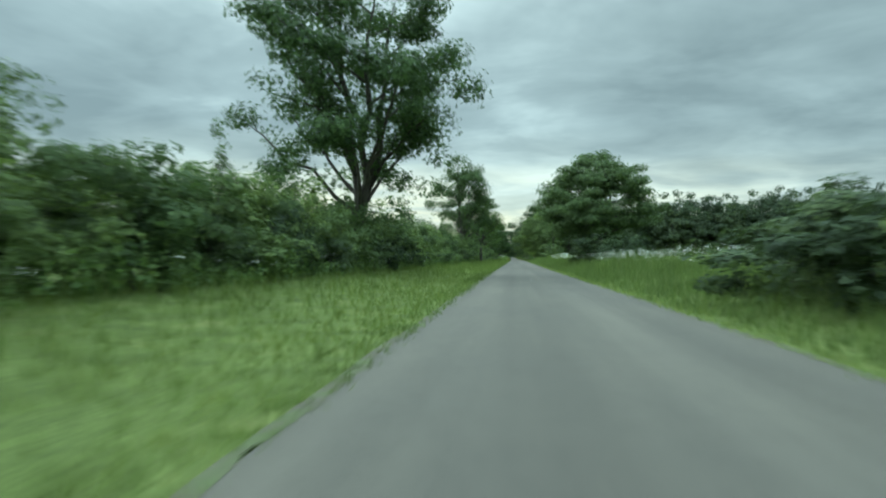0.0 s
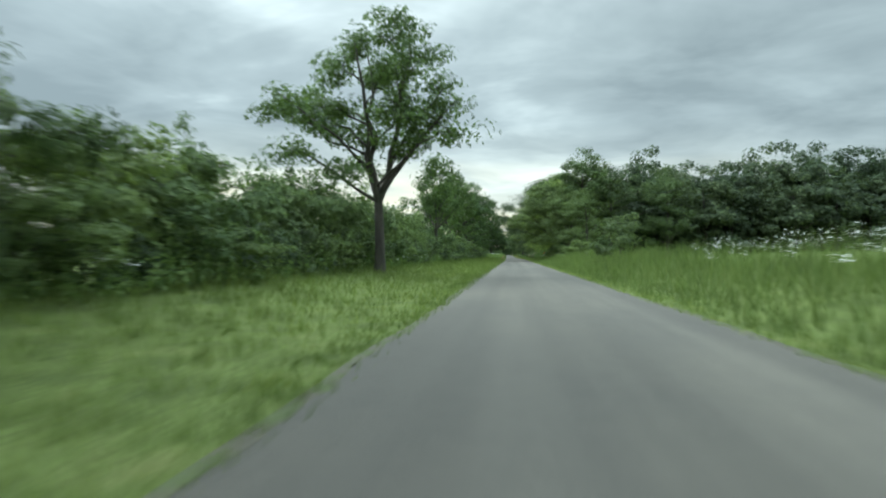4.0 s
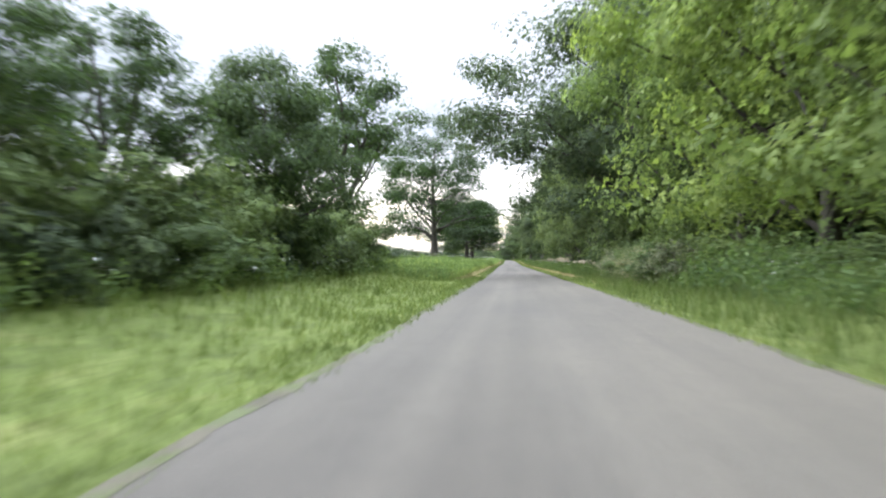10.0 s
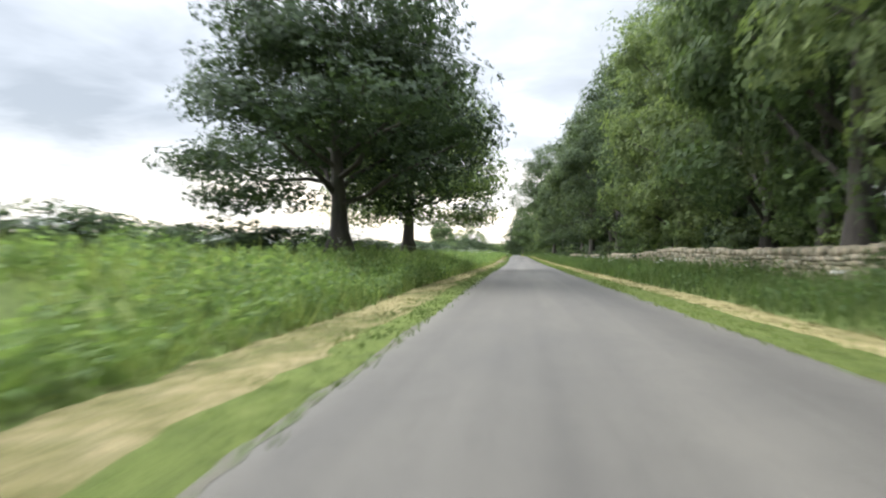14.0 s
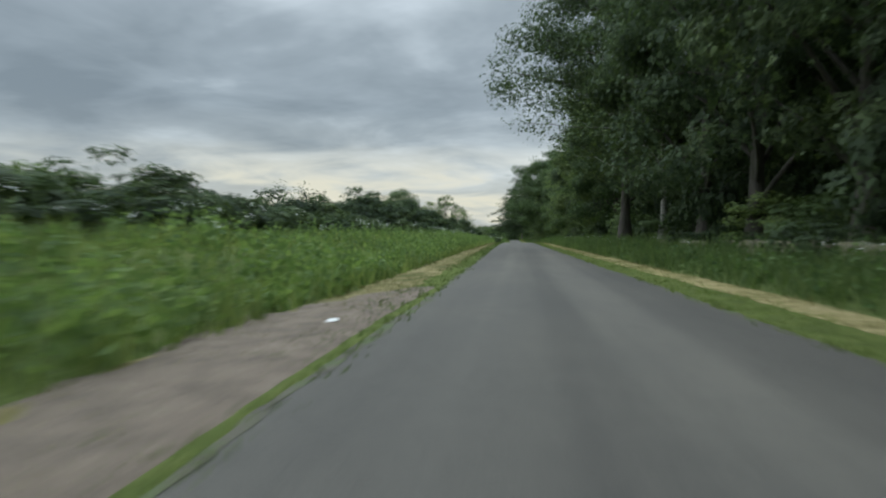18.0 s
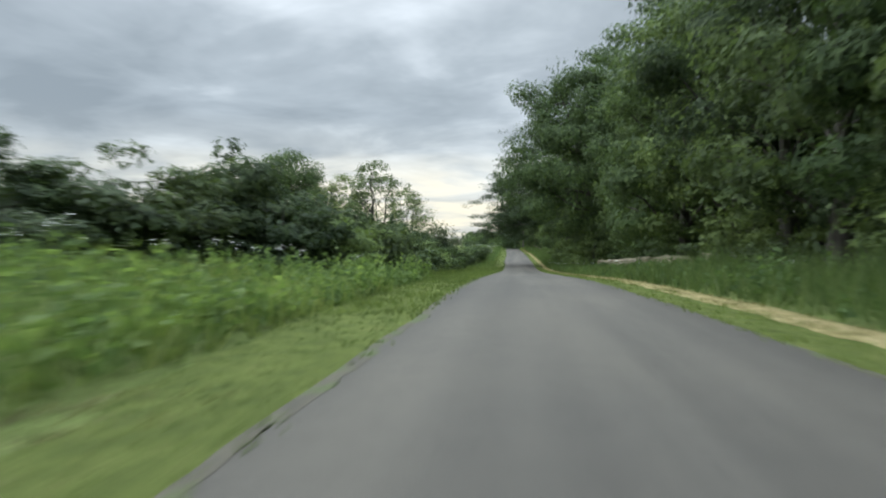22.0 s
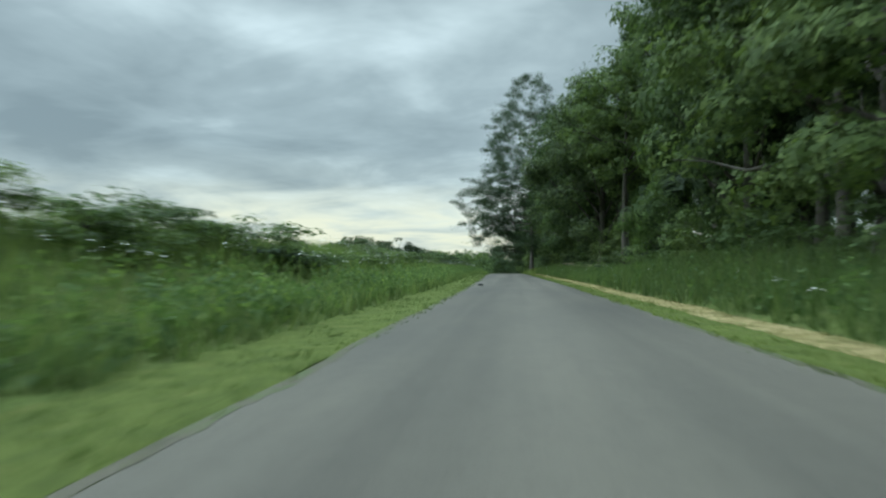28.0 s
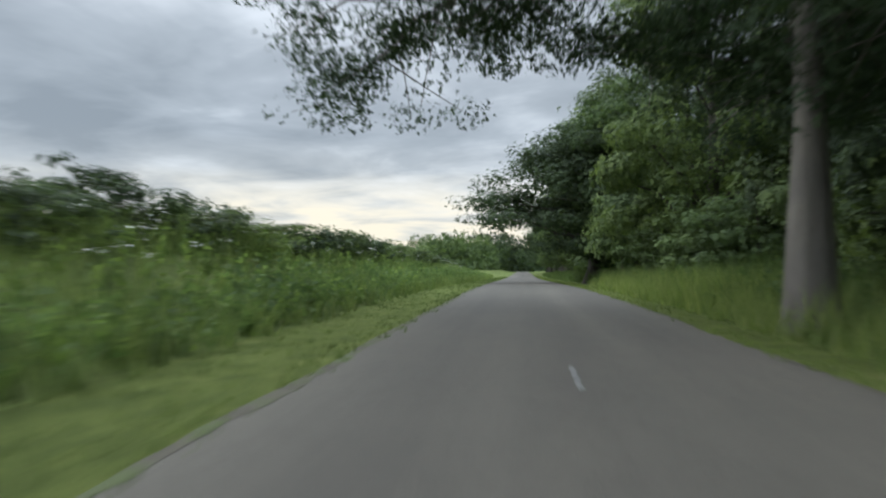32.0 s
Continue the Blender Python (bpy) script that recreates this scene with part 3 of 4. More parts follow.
def plant(kind, x, y, tall, wide, label, name="tree", group="", turn=None, crown=None, category="tree", sink=.15):
    """A tree or shrub of a species, at its size, standing on the land."""
    (wood, leaves), th, tw = PROTOTYPES[kind]
    ob = new(name)
    turn = (x * 37 + y * 11) % 360 if turn is None else turn
    ob.matrix_basis = pose(x + float(lane_x(y)), y, float(land_z(x, y)) - sink, 0, 0, turn) @ Matrix.Diagonal((wide / tw, wide / tw, tall / th, 1))
    new_wood, new_leaves = new("trunk", wood), new("crown", leaves)
    new_wood.parent = new_leaves.parent = ob
    if crown:
        me = leaves.copy()
        me.materials.clear()
        me.materials.append(crown)
        new_leaves.data = me
    return tagged(ob, label, category, group)


species("ash", seed=3, tall=18, wide=6.5, base=2.8, shape="tall", leaf=LEAF_ASH, count=25000, spray=.185, limbs=30, trunk=.36, puff=.46, clumpy=2.4, forks=3, climb=(.2, .5))
species("ash_open", seed=5, tall=13, wide=4.8, base=3.2, shape="tall", leaf=LEAF_ASH, count=11500, spray=.16, limbs=24, trunk=.24, puff=.46, clumpy=2.2, forks=3, climb=(.2, .5))
species("airy", seed=6, tall=13, wide=4.8, base=3.6, shape="tall", leaf=LEAF_SOFT, count=6800, spray=.135, limbs=26, trunk=.16, puff=.42, clumpy=2.6, forks=3, climb=(.25, .6))
species("overhang", seed=21, tall=27, wide=11, base=10.5, shape="round", leaf=LEAF_DARK, count=46000, spray=.18, limbs=40, trunk=.36, puff=.42, clumpy=1.6, low=9.8)
species("maple", seed=8, tall=14, wide=7, base=2.6, shape="spread", leaf=LEAF_MID, count=30000, spray=.18, limbs=28, trunk=.34, puff=.55, flat=.5, forks=0, climb=(.10, .42))
species("oak", seed=11, tall=19, wide=8, base=2.8, shape="round", leaf=LEAF_ASH, count=26000, spray=.175, limbs=32, trunk=.40, puff=.46, clumpy=1.8, forks=0, climb=(.10, .42))
species("beech", seed=13, tall=20, wide=6.5, base=1.4, shape="tall", leaf=LEAF_MID, count=14500, spray=.205, light=1.4, limbs=24, twigs=2, trunk=.36, puff=.60, rough=.52, clumpy=2.4)
species("beech_b", seed=17, tall=21, wide=7.2, base=2.2, shape="round", leaf=LEAF_DARK, count=14500, spray=.205, light=1.4, limbs=24, twigs=2, trunk=.40, puff=.60, rough=.52, clumpy=2.4)
species("beech_c", seed=14, tall=20, wide=6.5, base=1.2, shape="tall", leaf=LEAF_SOFT, count=14500, spray=.205, light=1.4, limbs=24, twigs=2, trunk=.36, puff=.60, rough=.52, clumpy=2.4)
species("great_maple", seed=9, tall=13, wide=8, base=3.0, shape="spread", leaf=LEAF_MID, count=44000, spray=.20, limbs=40, trunk=.34, puff=.42, flat=.4, climb=(.02, .22), rough=.18, clumpy=1.5, forks=4)
species("lime", seed=19, tall=19, wide=6.5, base=.9, shape="tall", leaf=LEAF_LIME, count=22000, spray=.19, light=.9, limbs=26, trunk=.32, puff=.66, rough=.52, clumpy=2.2)
species("arch", seed=20, tall=20, wide=11, base=3.5, shape="spread", leaf=LEAF_MID, count=62000, spray=.19, limbs=40, trunk=.45, puff=.42, flat=.5, clumpy=1.6, forks=3)
species("thin", seed=23, tall=20, wide=5, base=8, shape="tall", leaf=LEAF_MID, count=9000, spray=.22, limbs=16, trunk=.26, puff=.55, clumpy=1.8)
species("birch", seed=29, tall=18, wide=5.5, base=4, shape="tall", leaf=LEAF_DARK, count=17000, spray=.125, bark=BIRCH, limbs=20, trunk=.13, droop=.9, puff=.55, narrow=.4)
species("giant", seed=31, tall=33, wide=20, base=8.5, shape="spread", climb=(-.05, .12), leaf=LEAF_PINE, count=142000, spray=.16, narrow=.4, low=8.2, limbs=64, trunk=.42, puff=.17, arms=((168, 17, 19.5, 9.5), (176, 13, 16, 8.4), (160, 21, 20, 15), (184, 19, 18, 12), (172, 24, 19, 20), (200, 15, 15, 9), (150, 15, 15, 10), (176, 22, 17, 17), (112, 12.5, 15.8, 7.4), (121, 11, 15, 5.6), (104, 15, 16, 10.5), (114, 18, 16.5, 14), (128, 13, 16, 8.2), (99, 11.5, 14, 7.2)), clumpy=1.2, flat=.45, rough=.22)
species("great_pine", seed=33, tall=31, wide=13.5, base=7.6, shape="cone_dome", climb=(-.06, .08), leaf=LEAF_PINE, count=140000, spray=.122, narrow=.42, low=8, limbs=90, trunk=.225, puff=.20, flat=.45, rough=.2, clumpy=1.7, bushy=1, arms=((144, 6.6, 12.0, 6.1), (151, 7.6, 12, 7.2), (137, 7.8, 11, 7.4), (160, 8.6, 12.3, 8.6), (171, 10.5, 13, 11), (128, 10, 11, 9), (185, 12, 12.5, 13), (200, 13, 11, 14), (30, 4.6, 5, 4.4), (75, 5.2, 5.5, 4.8), (330, 5.0, 5, 4.6), (285, 5.4, 4, 5.0), (105, 6, 6, 5.8), (350, 6.4, 7, 6.2)), bark=BARK_PALE)
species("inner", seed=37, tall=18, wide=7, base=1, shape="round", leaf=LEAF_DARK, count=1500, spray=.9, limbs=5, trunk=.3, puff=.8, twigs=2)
species("wood_far", seed=38, tall=17, wide=6, base=.6, shape="round", leaf=LEAF_FAR, count=3800, spray=.50, limbs=14, trunk=.3, puff=.80, twigs=2, rough=.38, clumpy=1.0)
species("hawthorn", seed=41, tall=4.6, wide=2.3, base=.1, shape="dome", leaf=LEAF_HEDGE, count=2200, spray=.16, limbs=6, trunk=.09, puff=.75, twigs=2)
species("hawthorn_b", seed=43, tall=4.6, wide=2.4, base=.1, shape="round", leaf=LEAF_HEDGE, count=2200, spray=.16, limbs=6, trunk=.09, puff=.8, twigs=2)
species("thorn_dark", seed=44, tall=4.6, wide=2.4, base=.1, shape="round", leaf=LEAF_DARK, count=2500, spray=.20, limbs=6, trunk=.09, puff=.85, twigs=2, rough=.4)
species("bramble", seed=47, tall=2.6, wide=2.4, base=.0, shape="dome", leaf=LEAF_DARK, count=1600, spray=.185, limbs=5, trunk=.05, puff=.8, twigs=2)
species("sapling", seed=53, tall=6, wide=1.3, base=1.2, shape="cone", leaf=LEAF_HEDGE, count=1100, spray=.11, limbs=10, trunk=.05, puff=.8, twigs=2)
species("pale", seed=59, tall=6.5, wide=3.4, base=.8, shape="round", leaf=LEAF_PALE, count=5200, spray=.105, limbs=16, trunk=.12, puff=.62)
species("pollard", seed=61, tall=4, wide=1.7, base=1.8, shape="tall", leaf=LEAF_ASH, count=420, spray=.09, limbs=12, trunk=.16, puff=.6)

dice = random.Random(7)


def thicket(name, label, kinds, x0, x1, y0, y1, step, tall, wide, seed, gap=(0, 0)):
    """Uncounted shrubs at the back of a hedge, as one mass of leaves."""
    rng, g, y = np.random.default_rng(seed), Gather(), y0
    while y < y1:
        (wood, leaves), th, tw = PROTOTYPES[kinds[int(rng.integers(len(kinds)))]]
        co = np.empty(len(leaves.vertices) * 3, dtype=np.float32)
        leaves.vertices.foreach_get("co", co)
        x, h, w = rng.uniform(x0, x1), rng.uniform(*tall), rng.uniform(*wide)
        m = np.array(pose(x + float(lane_x(y)), y, float(land_z(x, y)) - .15, 0, 0, rng.uniform(0, 360)) @ Matrix.Diagonal((w / tw, w / tw, h / th, 1)))
        v = co.reshape(-1, 3) @ m[:3, :3].T + m[:3, 3]
        g.add(v, np.arange(len(v)).reshape(-1, 3))
        y += step * rng.uniform(.75, 1.25)
        y = gap[1] if gap[0] < y < gap[1] else y
    return tagged(new(name, g.mesh(name, PROTOTYPES[kinds[0]][0][1].materials[0])), label, "hedge", "", "stuff")



def row_of(kinds, x0, x1, y0, y1, step, tall, wide, label, name, group, category="shrub", skip=()):
    """A hedge or a wood's edge, plant by plant. tall and wide: (low, high)."""
    y = y0
    while y < y1:
        if not any(a < y < b for a, b in skip):
            turn = dice.uniform(-50, 50) if kinds[0] in ("beech", "beech_b", "beech_c") else dice.uniform(0, 360)   # leafy side to the lane
            plant(dice.choice(kinds), dice.uniform(x0, x1), y, dice.uniform(*tall), dice.uniform(*wide), label, name, group, turn, None, category)
        y += step * dice.uniform(.75, 1.25)


# ---- first stretch: hedge on one side, meadow verge on the other ----
HEDGE = "dense green hawthorn hedge shrub behind the grass verge"
for y0, y1, heights in ((-6, 84, (3.5, 5.0)), (84, 198, (4.2, 5.5)), (198, 298, (3.5, 5.0))):
    row_of(["hawthorn", "hawthorn_b"], -11.4, -9.9, y0, y1, 2.7, heights, (1.9, 2.8), HEDGE, "hedge_shrub", "roadside hedge", skip=((236, 252),))
row_of(["hawthorn_b", "bramble"], -9.8, -8.9, -6, 290, 2.6, (1.6, 2.8), (1.4, 2.1), "low bramble and hawthorn at the foot of the hedge", "bramble", "hedge foot", skip=((237, 251),))
thicket("hedge_back", "dense green back of the hawthorn hedge", ["hawthorn_b", "hawthorn"], -13.2, -11.8, -6, 298, 2.6, (3.2, 4.6), (2.0, 2.8), 83, (236, 252))
row_of(["sapling"], -11.5, -10.0, 2, 290, 9, (5.2, 6.8), (.9, 1.5), "thin young tree growing up out of the hedge", "sapling", "hedge saplings", "tree", skip=((234, 254),))
plant("ash", -9.6, 39, 20, 7.3, "tall ash tree with open crown in the hedge", turn=60)
plant("ash", -8.9, 107, 18.2, 6.0, "tall ash tree with airy crown in the hedge", turn=140, crown=LEAF_HEDGE)
plant("sapling", -10.5, 91, 6.2, 1.1, "thin young tree growing up out of the hedge", "sapling", "hedge saplings", turn=30)
plant("sapling", -10.6, 93.4, 5.9, 1.0, "thin young tree growing up out of the hedge", "sapling", "hedge saplings", turn=200)
plant("ash_open", -7.2, 136, 14.4, 5.4, "smaller ash tree with thin see-through crown")
plant("ash_open", -8.9, 176, 12.4, 3.9, "slender forked ash tree in the hedge", turn=80)
plant("ash_open", -9.6, 201, 14, 4.9, "ash tree with open crown in the hedge", turn=200)
plant("ash_open", -14.2, 226, 14.0, 5.6, "old ash tree leaning over the hedge", turn=120)
plant("ash_open", -11, 228, 15.6, 6.4, "old ash tree with bare lower limbs", turn=300)
plant("ash", -10, 247.6, 17.5, 7.8, "wide ash tree with dark trunk in the hedge", turn=250)
plant("maple", -10.4, 281, 9.6, 4.0, "round green field maple in the hedge")
plant("ash_open", -10.6, 296, 15, 5.2, "tall tree with ivy on its trunk at the hedge end", turn=40)
plant("ash_open", -11, 266, 7.6, 3.4, "young ash growing out of the hedge", turn=90)
plant("ash_open", -11.5, 272, 8.2, 3.4, "young ash growing out of the hedge", turn=190)
plant("hawthorn_b", -9.4, 295, 4.6, 2.6, "dense shrub at the end of the hedge", "hedge_shrub", category="shrub")
plant("oak", -9.5, 337.6, 19.5, 8.8, "big lone oak tree with thick trunk on the bank")
plant("maple", -8.2, 386, 13.6, 9.0, "broad dark roadside tree on the bank", crown=LEAF_DARK)
plant("maple", -8.4, 405.8, 14.6, 9.5, "broad green roadside tree on the bank", crown=LEAF_MID, turn=120)
plant("great_maple", 9.6, 73, 12.5, 7.3, "full round maple tree beside the meadow verge", turn=120, crown=LEAF_HEDGE)
row_of(["thorn_dark", "hawthorn_b"], 7.0, 8.4, 8, 18, 2.0, (2.2, 3.0), (1.8, 2.4), "rounded green shrub beside the lane", "roadside_shrub", "verge shrubs")
row_of(["thorn_dark", "bramble"], 8.6, 11, 60, 86, 2.6, (2.2, 3.4), (1.8, 2.6), "dense shrub under the maple tree", "roadside_shrub", "shrubs under the maple")
plant("hawthorn", 8.4, 153, 4.2, 2.4, "light green shrub in the meadow verge", "roadside_shrub", category="shrub", crown=LEAF_SOFT)

# ---- the wood on the other side ----
row_of(["beech_b", "beech"], 17, 19, 228, 300, 8, (17, 20), (6, 7.5), "tall green woodland tree at the wood's corner", "tree", "wood edge", "tree")
row_of(["beech", "beech_b"], 25, 32, 232, 300, 9, (17, 21), (6, 7.5), "tall green woodland tree at the wood's corner", "tree", "wood edge", "tree")
plant("thin", 13, 223, 21.5, 5.5, "tall slim tree standing above the wood edge")
plant("thin", 15.5, 228, 21, 5, "tall slim tree standing above the wood edge", turn=100)
plant("lime", 10.6, 243, 18, 5.2, "bright fresh green lime tree at the wood edge", group="bright trees", turn=15)
plant("lime", 11.2, 251, 19, 5.8, "bright fresh green lime tree at the wood edge", group="bright trees", turn=-20)
plant("ash", 10.2, 221, 13.6, 5.2, "slim green ash at the wood edge", turn=77, crown=LEAF_MID)
for x, y, h, w in ((12.5, 212, 12, 5.2), (13.5, 232, 16, 6.5)):
    plant("beech", x, y, h, w, "leafy green woodland tree at the wood edge", group="wood edge", turn=(y * 7) % 60 - 30)
for x, y, h, w in ((11.0, 260, 19, 6.2), (11.6, 269, 20, 6.6), (11.0, 279, 20, 6.2), (11.6, 289, 20, 6.2)):
    plant("lime", x + .4, y, h + 1.5, w + .3, "bright fresh green lime tree at the wood edge", group="bright trees", turn=(y * 7) % 60 - 30)
row_of(["hawthorn", "hawthorn_b"], 8.6, 9.8, 226, 300, 4.2, (1.8, 3.4), (1.6, 2.4), "green shrub at the foot of the wood", "roadside_shrub", "wood foot shrubs", skip=((240, 254),))
row_of(["hawthorn", "pale", "pale", "pale"], 6.0, 6.6, 281, 290.6, 1.5, (1.9, 2.4), (1.1, 1.5), "pale green shrub with whitish flowers in the verge", "roadside_shrub", "pale verge shrubs")
plant("arch", 9.6, 231, 17, 10.6, "leafy tree with its crown over the verge", turn=200)
plant("arch", 11.4, 306, 25, 15.4, "large tree with branches arching over the lane", turn=20, crown=LEAF_DARK)
row_of(["hawthorn_b", "hawthorn"], 9.2, 10.4, 299, 312, 2.6, (4.5, 7), (2.2, 2.8), "tall leafy shrub before the arching tree", "undergrowth_shrub", "undergrowth")
row_of(["beech_c", "beech", "beech_c"], 10.0, 13.2, 314, 425, 7.0, (19, 25), (4.8, 6.4), "dense tall light green woodland tree behind the stone wall", "tree", "wood edge", "tree")
row_of(["beech_b"], 10.4, 13.0, 428, 500, 7.0, (20, 25), (5.6, 7.0), "dense tall woodland tree behind the stone wall", "tree", "wood edge", "tree")
plant("birch", 10.8, 506, 19, 9.8, "silver birch with hanging twigs over the lane", turn=150)
plant("overhang", 9.2, 512, 27, 11, "dark tree with crown reaching over the lane", turn=60)
row_of(["beech_b", "beech", "beech_c"], 11.2, 14, 526, 660, 7.4, (17, 22), (5.6, 7.0), "dense tall woodland tree behind the stone wall", "tree", "wood edge", "tree")
plant("arch", 10.4, 641, 27, 12.5, "tall leafy tree leaning out over the verge", turn=250)
plant("giant", 9.8, 680, 29, 19.5, "great spreading tree with limbs over the lane", turn=70, crown=LEAF_DARK)
row_of(["beech_c", "beech"], 13, 15, 664, 690, 7, (18, 22), (6, 7), "dense woodland tree behind the spreading tree", "tree", "wood edge", "tree")
row_of(["hawthorn_b", "hawthorn"], 9.6, 12.5, 655, 700, 2.8, (2.6, 4.6), (2.2, 3), "green undergrowth shrub below the spreading tree", "undergrowth_shrub", "undergrowth")
row_of(["hawthorn_b", "hawthorn"], 8.9, 10.2, 634, 660, 3, (3, 4.6), (2, 2.6), "green undergrowth shrub in front of the leaning tree", "undergrowth_shrub", "undergrowth")
row_of(["beech", "thin", "beech_c", "thin"], 11.8, 14.5, 690, 832, 6.8, (20, 26), (5.6, 7.2), "tall woodland tree behind the verge", "tree", "wood edge", "tree", skip=((711, 731), (763, 773)))
for x, y, h in ((14.9, 746, 30), (15.6, 757, 32), (14.8, 768, 32), (15.5, 781, 30)):
    plant("thin", x, y, h, 5.4, "tall slim tree standing above the wood edge", turn=(y * 13) % 360)
plant("lime", 11.8, 762, 8.2, 2.8, "bright yellow-green young tree at the wood edge", turn=10)
plant("lime", 12.3, 726, 8.0, 3.1, "bright yellow-green young tree at the wood edge")
plant("great_pine", 4.95, 827.4, 36, 13.8, "great old tree with long limbs across the lane", turn=0)
row_of(["hawthorn_b", "thorn_dark", "hawthorn"], 10.8, 14, 822, 852, 1.8, (3.6, 7), (2.2, 3.0), "tall undergrowth shrub behind the great tree", "undergrowth_shrub", "undergrowth")
row_of(["beech_b", "beech"], 10.9, 11.9, 788, 832, 8.5, (23, 27), (7, 8), "tall dark woodland tree crowding towards the lane", "tree", "wood edge", "tree")
plant("maple", 6.0, 866, 12.8, 9.0, "dark round tree leaning over the lane edge", crown=LEAF_DARK, turn=30)
row_of(["beech", "beech_b"], 8.6, 11, 850, 1040, 7.5, (15, 20), (5.8, 7.0), "dense tall woodland tree along the lane", "tree", "wood edge", "tree")
row_of(["hawthorn_b", "hawthorn"], 10.5, 14.5, 204, 240, 3.2, (3, 5), (2.2, 3), "green undergrowth shrub at the wood corner", "undergrowth_shrub", "undergrowth")
row_of(["hawthorn_b", "hawthorn", "hawthorn_b"], 11.8, 12.6, 782, 832, 3, (4, 7), (2.2, 3), "tall undergrowth shrub behind the stone wall", "undergrowth_shrub", "undergrowth")
row_of(["bramble", "thorn_dark", "bramble"], 9.3, 10.1, 322, 828, 8.5, (1.0, 1.8), (.8, 1.5), "bramble and ivy scrambling over the stone wall", "bramble", "wall brambles", skip=((500, 535), (640, 770)))
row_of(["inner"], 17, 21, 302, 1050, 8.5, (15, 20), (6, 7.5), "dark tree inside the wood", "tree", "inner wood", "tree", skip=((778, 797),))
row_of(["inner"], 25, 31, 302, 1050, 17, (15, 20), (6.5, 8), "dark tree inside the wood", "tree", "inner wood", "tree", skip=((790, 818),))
row_of(["hawthorn_b", "bramble", "hawthorn"], 11.8, 12.8, 320, 830, 5, (2.6, 5.2), (2.0, 3.0), "green undergrowth shrub at the foot of the wood", "undergrowth_shrub", "undergrowth")


def far_wood(name, label, x0, x1, y0, y1, count, tall, leaf, seed, size=.95, per=90, spread=4.6):
    rng = np.random.default_rng(seed)
    n = count // per
    cx, cy = rng.uniform(x0, x1, n), rng.uniform(y0, y1, n)
    h = rng.uniform(*tall, n)
    i = np.repeat(np.arange(n), per)
    u = rng.uniform(0, 1, len(i))
    a = rng.uniform(0, 2 * math.pi, len(i))
    r = spread * np.sqrt(np.clip(1 - (u * 1.05 - .25) ** 2, 0, 1)) * rng.uniform(.6, 1.05, len(i))
    at = np.stack([cx[i] + lane_x(cy)[i] + r * np.cos(a), cy[i] + r * np.sin(a), land_z(cx, cy)[i] + u * h[i]], axis=1)
    v, f = sprays(rng, at, np.full(len(i), size), 0, .6)
    return tagged(new(name, quick_mesh(name, v, [f], leaf)), label, "trees", "", "stuff")


for row, (y0, x0, x1, step, low_h, high_h) in enumerate(((238, 26, 190, 6.4, 13, 19), (246, 22, 196, 7.0, 18, 23.5), (256, 24, 200, 8, 20.5, 26))):
    x = x0
    while x < x1:
        plant("wood_far", x, y0 + dice.uniform(-3, 3), dice.uniform(low_h, high_h), dice.uniform(5.4, 8.0), "dark green tree of the distant wood across the meadow", group="distant wood", turn=dice.uniform(0, 360))
        x += step * dice.uniform(.7, 1.3)
far_wood("far_wood", "distant dark green wood across the meadow", 30, 190, 258, 300, 20000, (11, 16), LEAF_FAR, 71)
row_of(["bramble"], -11.5, -10, 238, 251, 2.2, (1.2, 1.9), (1.4, 2.0), "low bramble in the hedge gap", "bramble", "hedge foot")
far_wood("far_field_hedge", "distant dark field hedge beyond the gap", -93, -86, 225, 540, 13500, (3, 4.6), LEAF_FAR, 72)
far_wood("wood_corner", "green wood closing the far side of the meadow", 20, 60, 240, 300, 12600, (14, 18), LEAF_FAR, 78)
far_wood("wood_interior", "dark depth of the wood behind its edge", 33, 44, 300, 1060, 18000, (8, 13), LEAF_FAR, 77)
far_wood("far_tree_belt", "distant belt of green trees along the lane", -34, -12, 1000, 1120, 9000, (8, 13), LEAF_MID, 73)
far_wood("horizon_trees", "low line of distant trees on the horizon", -420, -30, 1350, 1600, 22000, (10, 16), LEAF_FAR, 75)
far_wood("lane_end_copse", "distant small trees closing the end of the lane", -10, 14, 1100, 1170, 5400, (8, 12), LEAF_MID, 80)
far_wood("lane_end_trees", "distant trees where the lane fades out", -14, 40, 1080, 1250, 9000, (12, 18), LEAF_FAR, 79)

# ---- low hedges and field trees further on ----
thicket("field_hedge", "low dark field hedge along the top of the bank", ["thorn_dark", "bramble"], -14.5, -12, 300, 440, 2.3, (1.2, 2.1), (2.0, 2.8), 89)
thicket("bank_bramble", "dark bramble thicket on the bank above the nettles", ["thorn_dark", "bramble"], -12, -10.2, 342, 364, 1.7, (1.3, 1.9), (1.7, 2.3), 92)
row_of(["thorn_dark", "bramble"], -13.8, -12, 440, 490, 2.9, (1.8, 2.6), (1.9, 2.8), "low dark field hedge shrub behind the nettle bank", "hedge_shrub", "field hedge")
row_of(["thorn_dark", "bramble"], -13.2, -11.4, 490, 507, 2.1, (1.9, 2.6), (1.8, 2.5), "low dark field hedge shrub below the pollards", "hedge_shrub", "field hedge")
row_of(["thorn_dark", "thorn_dark"], -13.2, -11.4, 507, 540, 1.6, (3.1, 4.3), (2.1, 3.0), "dark field hedge shrub behind the nettle bank", "hedge_shrub", "field hedge")
row_of(["thorn_dark", "thorn_dark"], -13.2, -11.4, 540, 592, 1.6, (2.7, 3.8), (2.1, 3.0), "dark field hedge shrub behind the nettle bank", "hedge_shrub", "field hedge")
